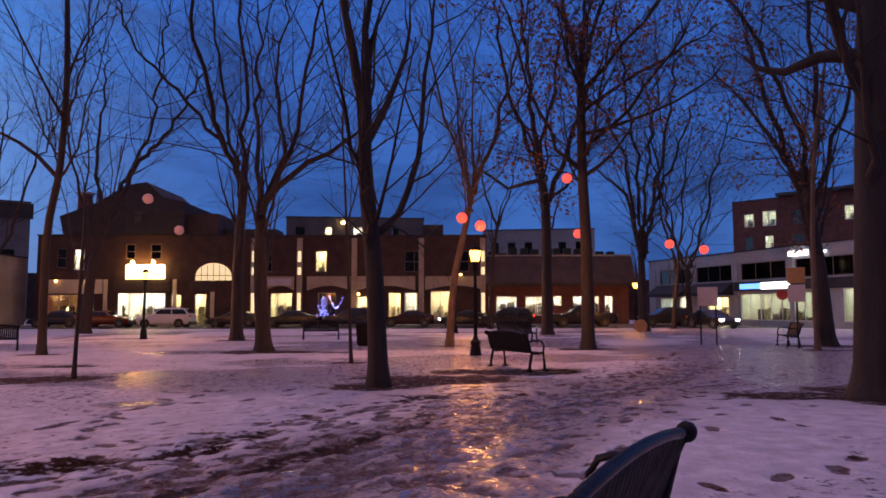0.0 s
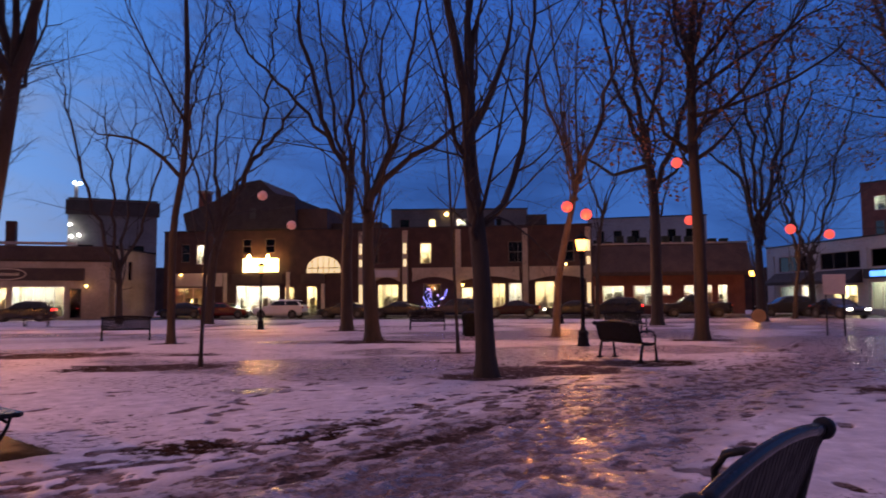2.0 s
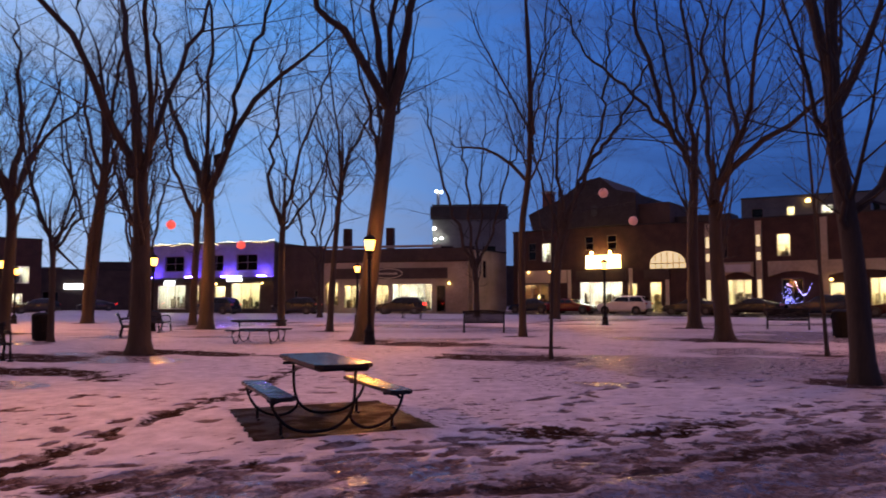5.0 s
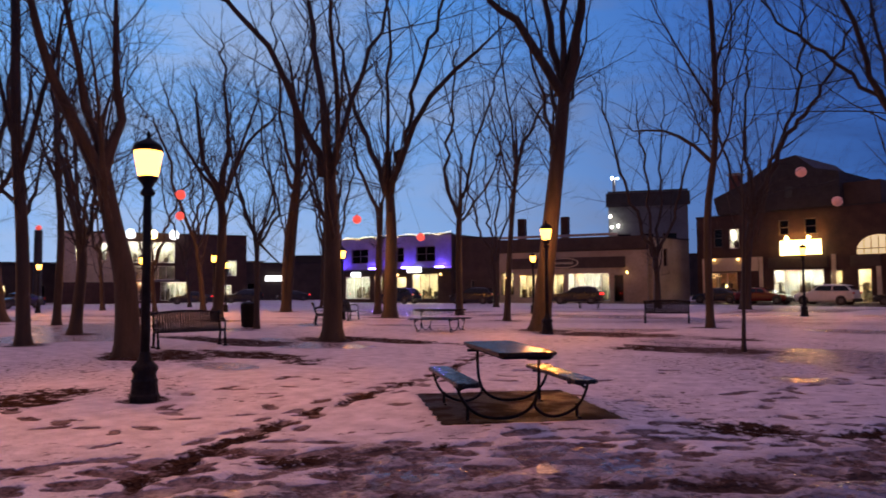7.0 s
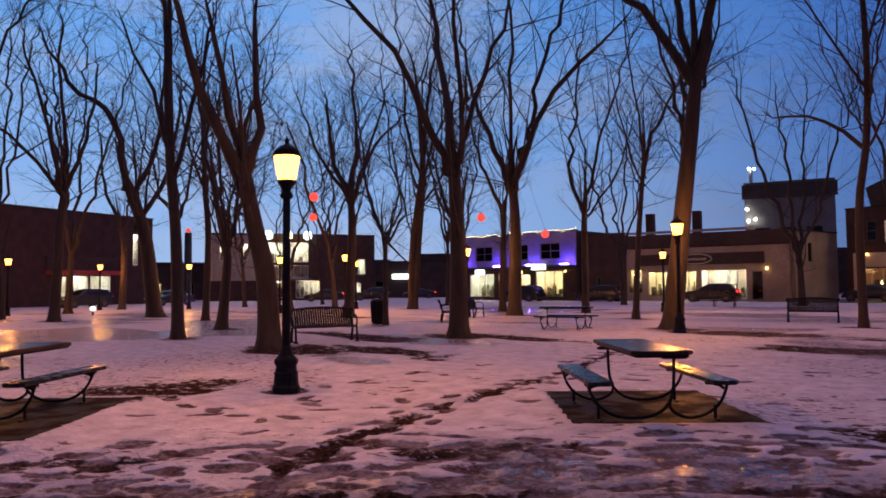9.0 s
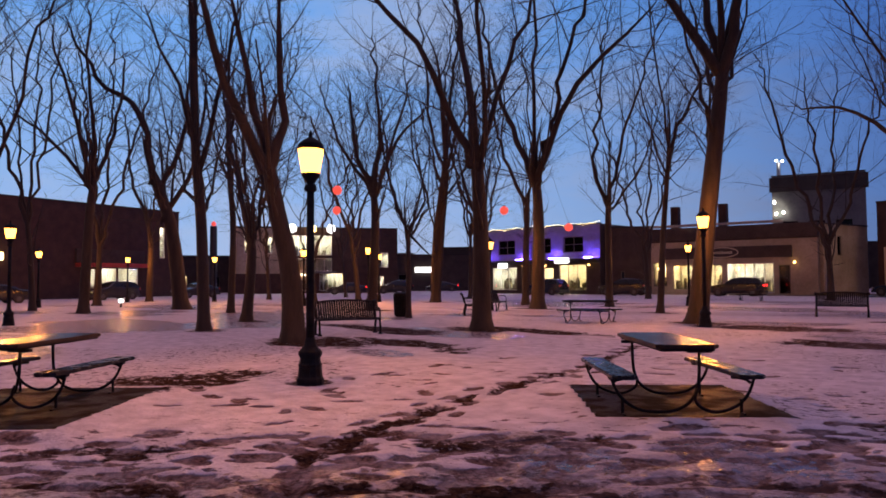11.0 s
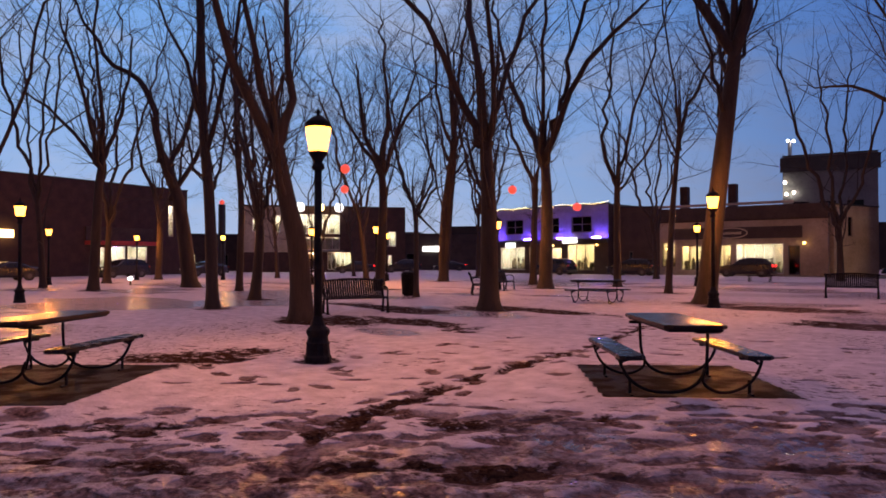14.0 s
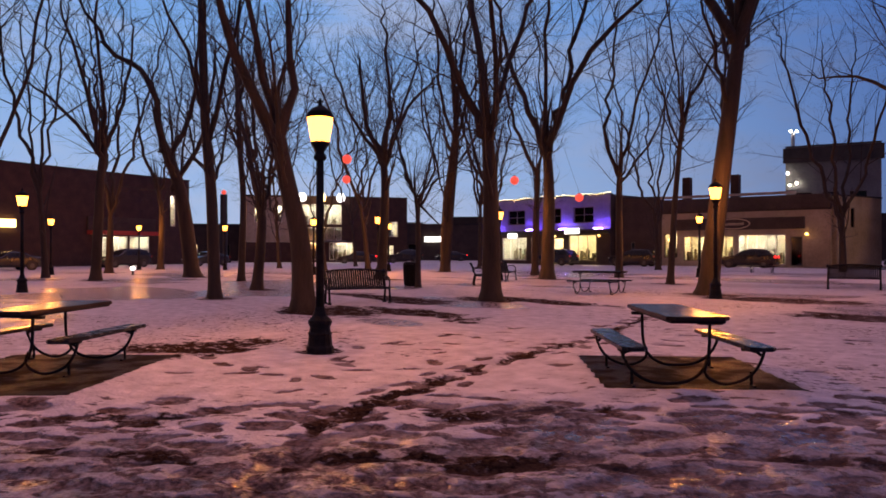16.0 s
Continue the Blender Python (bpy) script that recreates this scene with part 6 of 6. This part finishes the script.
mid, w = house("concrete_block", (-52.3, 94.7), (-42.2, 99.5), 14, 15.6, GREY, "tall grey concrete block with a dark top band",
               [(1.2 + 3.2 * k, 3.2 + 3.2 * k, 8.2, 9.4, "dark") for k in range(3)])
part("top_band", boxed(-0.3, 11.5, -0.3, -0.003, 13.4, 15.4), DARK, mid)
mast = part("mast", piped([(0.9, 0.3, 15.5), (0.9, 0.3, 17.6)], 0.25, 8), STEEL, mid)
for x, z in ((0.7, 17.7), (1.4, 17.6), (0.3, 12.0), (1.4, 10.6), (0.5, 10.4)):
    bulb(mid, x, -0.5, z, 0.14, COOL_LIGHT)

# glass-fronted building and its neighbours
glassb, w = house("glass_corner_building", (-89.9, 32.5), (-82.1, 52.5), 14, 8.6, BRICK_DARK, "modern brick building with a brightly lit glass corner",
                  [(1.4, 2.2, 5.2, 7.6, "cool"), (4.2, 4.9, 5.2, 7.4, "cool"), (6.8, 12.6, 5.0, 7.6, "cool", 4, 1), (6.8, 12.6, 2.9, 4.6, "cool", 6, 1), (6.8, 10.2, 0.3, 2.6, "cool", 4, 1), (11.0, 14.4, 0.3, 2.6, "cool", 6, 1), (18.4, 20.2, 3.4, 5.4, "cool", 2, 1), (18.2, 19.6, 0.4, 2.2, "cool", 2, 2)])
part("cladding", pierced(0.0, 6.6, 2.6, 8.5, [(1.4, 2.2, 5.2, 7.6), (4.2, 4.9, 5.2, 7.4)], -0.07, 0.065), STUCCO, glassb, "pale panel cladding")
part("canopy", boxed(6.4, 13.0, -1.6, -0.003, 2.64, 2.86, 0.03), GREY, glassb)
for k in range(3):
    part("roof_lantern", lathe([(0.2, 7.9), (0.5, 8.1), (0.55, 8.6), (0.3, 9.0)], 12, None, Matrix.Translation((7.4 + 2.5 * k, -0.9, 0))), SIGN_WHITE if k != 1 else SIGN_LIGHT, glassb)
farb, w = house("low_far_shops", (-95.7, 59.1), (-80.0, 80.0), 10, 5.6, BROWN, "low dark shops with a small lit sign", [(14.0, 16.5, 0.4, 2.6, "cool", 2, 1), (2.0, 4.0, 0.4, 2.6, "dark")])
part("sign", boxed(4.6, 7.6, -0.3, -0.05, 2.9, 3.7, 0.1), SIGN_WHITE, farb)
brickw, w = house("long_brick_building", (-69.0, -8.0), (-83.3, 23.8), 14, 9.4, BRICK_DARK, "long brick building with a red canopy over a bright shop",
                  [(23.2, 24.8, 0.5, 2.9, "cool"), (25.0, 27.0, 0.4, 3.0, "cool", 2, 1), (27.2, 29.6, 0.4, 3.0, "cool", 2, 2), (32.3, 33.0, 4.2, 7.6, "cool", 1, 4), (11.5, 13.0, 0.4, 2.6, "dark")])
part("canopy", boxed(22.4, 30.2, -1.2, -0.003, 3.1, 3.5, 0.03), RED_PANEL, brickw)
part("shop_fascia", boxed(22.4, 30.2, -0.25, -0.003, 3.55, 4.9, 0.03), BROWN, brickw)
lit = part("sign", boxed(13.0, 15.4, -0.3, -0.05, 3.6, 4.3, 0.08), SIGN_LIGHT, brickw)
stack = thing("chimney_stack", pose(-87.5, 29.2, 0), "tall dark stack with a red warning light on top", "chimney")
part("shaft", lathe([(0.48, 0), (0.45, 4), (0.42, 8.4)], 14), DARK, stack)
part("warning_light", lathe([(0.05, 8.4), (0.28, 8.5), (0.3, 8.75), (0.05, 9.0)], 12), RED_BALL, stack)

gap, w = house("far_low_house", (-104.0, 26.0), (-105.0, 40.5), 9, 5.0, BROWN, "low dark house beyond the western street", [(4.0, 5.2, 0.6, 2.4, "warm"), (9.0, 10.0, 0.6, 2.4, "dark")])

# plain houses farther off, which close the streets
for k, (a, b, z, mt) in enumerate(FAR_HOUSES):
    house("far_house", a, b, 9, z, (BROWN, GREY, BRICK_DARK)[k % 3], "dim far house closing the view down the street", [(3.0, 4.2, 1.0, 2.6, "dark"), (7.0, 8.2, 1.0, 2.6, "warm" if k in (1, 4) else "dark")])

# ---- street in front of the row ----
rd, _ = frame_m(tuple(O + U * -140 - Vector((0.1305, 0.9914)) * 9.6), tuple(O + U * 60 - Vector((0.1305, 0.9914)) * 9.6))
road = part("road", boxed(0, 200, 0, 6.6, -0.3, 0.012), ASPHALT)
road.matrix_basis = rd
tagged(road, "wet dark asphalt street with thin slush", "road", kind="structure")
pv = part("pavement", boxed(0, 200, 6.75, 9.5, -0.3, 0.13), KERB)
pv.matrix_basis = rd
tagged(pv, "concrete pavement in front of the shops", "pavement", kind="structure")
kb = part("kerb", boxed(0, 200, 6.6, 6.748, -0.3, 0.15, 0.02), KERB)
kb.matrix_basis = rd
tagged(kb, "grey concrete kerb", "kerb", kind="structure")


# ---- parked cars ----
CAR_FORMS = {
    "sedan": (4.6, 1.82, [(0.0, 0.50), (0.05, 0.68), (0.30, 0.80), (1.2, 0.93), (1.45, 1.00), (2.05, 1.36), (2.45, 1.44), (3.05, 1.41), (3.85, 1.08), (4.45, 1.02), (4.57, 0.80), (4.6, 0.50)]),
    "suv": (4.6, 1.88, [(0.0, 0.55), (0.04, 0.80), (0.25, 0.95), (1.15, 1.06), (1.35, 1.12), (1.95, 1.54), (2.5, 1.66), (3.5, 1.64), (4.05, 1.56), (4.48, 1.12), (4.57, 0.88), (4.6, 0.50)]),
    "pickup": (5.6, 1.98, [(0.0, 0.55), (0.03, 0.95), (0.2, 1.08), (1.35, 1.15), (1.55, 1.22), (2.05, 1.70), (2.5, 1.84), (3.3, 1.82), (3.55, 1.2), (5.5, 1.18), (5.57, 0.9), (5.6, 0.5)]),
}


def car(kind, m, mat, label, lit=""):
    """A car along x, its nose at x = 0."""
    length, width, prof = CAR_FORMS[kind]
    ob = thing("car", m, label, "car", "parked cars")
    h = width / 2
    bm = bmesh.new()
    rings = []
    belt = prof[3][1] + 0.02
    stations = sorted({round(x, 3) for x, _ in prof} | {round(length * i / 18, 3) for i in range(1, 18)})
    for x in stations:
        top = float(np.interp(x, [p[0] for p in prof], [p[1] for p in prof]))
        e = abs(2 * x / length - 1)
        w = h * (1 - 0.17 * e ** 6)
        low = 0.24 + 0.08 * e ** 8
        shoulder = min(belt, top - 0.05)
        over = max(top - belt, 0.0)
        roof_w = w - 0.04 - 0.352 * over
        half = [(w * 0.80, low), (w * 0.96, low + 0.05), (w, low + 0.22), (w * 0.985, shoulder - 0.05), (w - 0.02, shoulder), (roof_w + 0.02, max(top - 0.07, shoulder + 0.005)), (roof_w - 0.05, top - 0.02), (roof_w * 0.5, top)]
        rings.append([bm.verts.new((x, -y, z)) for y, z in half] + [bm.verts.new((x, y, z)) for y, z in half[::-1]])
    for a, b in zip(rings, rings[1:]):
        for i in range(16):
            j = (i + 1) % 16
            bm.faces.new((a[i], a[j], b[j], b[i]))
    bm.faces.new(rings[0][::-1])
    bm.faces.new(rings[-1])
    bmesh.ops.recalc_face_normals(bm, faces=bm.faces[:])
    part("body", bm, mat, ob, smooth=True)
    # side glass, windscreen and rear window
    roof_i = [i for i, (x, z) in enumerate(prof) if z > belt + 0.2]
    i0, i1 = roof_i[0] - 1, roof_i[-1] + 1
    top = max(z for _, z in prof)
    for s in (-1, 1):
        bm = bmesh.new()
        y = lambda z: s * (h - 0.176 * (z - belt) / 0.5 + 0.012)
        zl, zh = belt + 0.05, top - 0.13
        xa, xb = prof[i0][0] + 0.18, prof[i1][0] - 0.12
        xc, xd = prof[roof_i[0]][0] + 0.12, prof[roof_i[-1]][0] - 0.02
        xm = (xc + xd) / 2
        for q in ([(xa, zl), (xm - 0.04, zl), (xm - 0.04, zh), (xc, zh)], [(xm + 0.04, zl), (xb, zl), (xd, zh), (xm + 0.04, zh)]):
            bm.faces.new([bm.verts.new((a, y(b), b)) for a, b in q])
        ex = bmesh.ops.extrude_face_region(bm, geom=bm.faces[:])
        bmesh.ops.translate(bm, verts=[v for v in ex["geom"] if isinstance(v, bmesh.types.BMVert)], vec=(0, s * 0.006, 0))
        part("side_window", bm, CAR_GLASS, ob)
    for i, j, nm in ((i0, roof_i[0], "windscreen"), (roof_i[-1], i1, "rear_window")):
        (xa, za), (xb, zb) = prof[i], prof[j]
        bm = bmesh.new()
        na = Vector((-(zb - za), 0, xb - xa)).normalized() * 0.012
        q = []
        for f, e in ((0.12, 0.80), (0.9, 0.66)):
            for s in (-1, 1):
                q.append(bm.verts.new(Vector((xa + (xb - xa) * f, s * h * e, za + (zb - za) * f)) + na))
        bm.faces.new((q[0], q[1], q[3], q[2]))
        part(nm, bm, CAR_GLASS, ob)
    for x in (length * 0.18, length * 0.80):
        for s in (-1, 1):
            mm = Matrix.Translation((x, s * (h - 0.10), 0.335)) @ Matrix.Rotation(math.pi / 2, 4, "X")
            wheel = part("wheel", lathe([(0.2, -0.105), (0.31, -0.11), (0.335, -0.08), (0.335, 0.08), (0.31, 0.11), (0.2, 0.105)], 20, None, mm), RUBBER, ob, smooth=False)
            # dark disc on the body side, painted shade in place of a wheel well
            part("wheel_well_shade", lathe([(0.30, -0.07), (0.40, -0.07), (0.40, 0.07), (0.30, 0.07)], 18, None, Matrix.Translation((x, s * (h - 0.065), 0.36)) @ Matrix.Rotation(math.pi / 2, 4, "X")), RUBBER, wheel)
            part("rim", lathe([(0.03, -0.118), (0.20, -0.112), (0.205, 0.112), (0.03, 0.118)], 14, None, mm), RIM, wheel)
    for s in (-1, 1):
        part("headlight", boxed(-0.012, 0.1, s * h * 0.72 - 0.16, s * h * 0.72 + 0.16, prof[1][1] - 0.08, prof[1][1] + 0.05, 0.02), HEADLIGHT if lit == "head" else STEEL, ob)
        part("tail_light", boxed(length - 0.08, length + 0.012, s * h * 0.75 - 0.15, s * h * 0.75 + 0.15, prof[-2][1] + 0.0, prof[-2][1] + 0.15, 0.02), TAIL if lit == "tail" else RED_PANEL, ob)
        part("mirror", boxed(prof[i0][0] + 0.25, prof[i0][0] + 0.42, s * (h + 0.10) - 0.07, s * (h + 0.10) + 0.07, belt + 0.03, belt + 0.16, 0.03), mat, ob)
    part("bumper", boxed(-0.05, 0.12, -h * 0.9, h * 0.9, 0.27, 0.5, 0.04), DARK, ob)
    part("bumper", boxed(length - 0.12, length + 0.05, -h * 0.9, h * 0.9, 0.27, 0.5, 0.04), DARK, ob)
    return ob


W_PAINT, R_PAINT, D_PAINT, B_PAINT, G_PAINT, M_PAINT = paint("white_car_paint", (0.55, 0.55, 0.56)), paint("red_car_paint", (0.09, 0.007, 0.007)), paint("black_car_paint", (0.012, 0.012, 0.014)), paint("blue_car_paint", (0.010, 0.018, 0.036)), paint("grey_car_paint", (0.022, 0.023, 0.026)), paint("maroon_car_paint", (0.025, 0.006, 0.007))


def kerbside(u, off, flip=False):
    p = O + U * u - Vector((0.1305, 0.9914)) * off
    yaw = -7.5 + (180 if flip else 0)
    return pose(p.x, p.y, 0.012, 0, 0, yaw)


for kind, u, off, flip, mat, label, lit in [
    ("sedan", -35.5, 4.2, False, B_PAINT, "dark blue parked car at the corner", ""), ("sedan", -26.4, 5.0, True, R_PAINT, "dark red parked car by the kerb", ""), ("suv", -25.9, 5.0, False, W_PAINT, "white parked crossover car at the kerb", ""),
    ("sedan", -20.2, 4.4, False, G_PAINT, "dark grey parked car by the shops", ""), ("sedan", -15.4, 4.4, False, D_PAINT, "black parked car beside the brick row", ""), ("suv", -10.3, 4.2, False, B_PAINT, "dark blue parked crossover by the shops", ""),
    ("sedan", -5.3, 4.4, False, M_PAINT, "maroon parked car with its headlights lit", "head"), ("sedan", -0.4, 4.4, False, D_PAINT, "black parked car with a lit headlight", "head"), ("suv", 3.0, 5.4, False, D_PAINT, "black parked crossover car with a tail lamp lit", "tail"),
    ("pickup", 9.0, 5.2, False, D_PAINT, "black parked pickup truck by the low shop", ""), ("suv", 17.0, 3.8, False, G_PAINT, "grey parked car at the corner", "")]:
    car(kind, kerbside(u, off, flip), mat, label, lit)
for x, y, yaw, kind, mat, label, lit in [
    (-55.5, 51.5, 10, "suv", B_PAINT, "dark blue car parked by the violet shop", ""), (-38.0, 57.5, 20, "suv", D_PAINT, "black car parked by the beige shop", "tail"), (-48.0, 54.5, 15, "suv", D_PAINT, "black car in front of the dark house", ""),
    (-76.5, 39.0, 65, "sedan", D_PAINT, "dark car with lit tail lamps", "tail"), (-77.0, 46.0, 65, "suv", D_PAINT, "black parked car beyond the park", ""), (-71.0, 20.0, 110, "sedan", G_PAINT, "grey parked car beyond the park", ""),
    (-63.0, 2.5, 112, "sedan", D_PAINT, "dark car parked by the brick building", "head"), (-60.0, -4.0, 112, "suv", D_PAINT, "black car parked by the brick building", ""), (-69.0, 12.0, 112, "suv", G_PAINT, "dark grey car by the red canopy", ""),
    (27.5, 50.0, 95, "sedan", D_PAINT, "dark car with headlights on the side street", "head"), (31.0, 38.5, -80, "sedan", D_PAINT, "dark car parked on the side street", ""), (-86.0, 60.0, 60, "sedan", G_PAINT, "grey car by the far shops", "tail")]:
    car(kind, pose(x, y, 0.0, 0, 0, yaw), mat, label, lit)
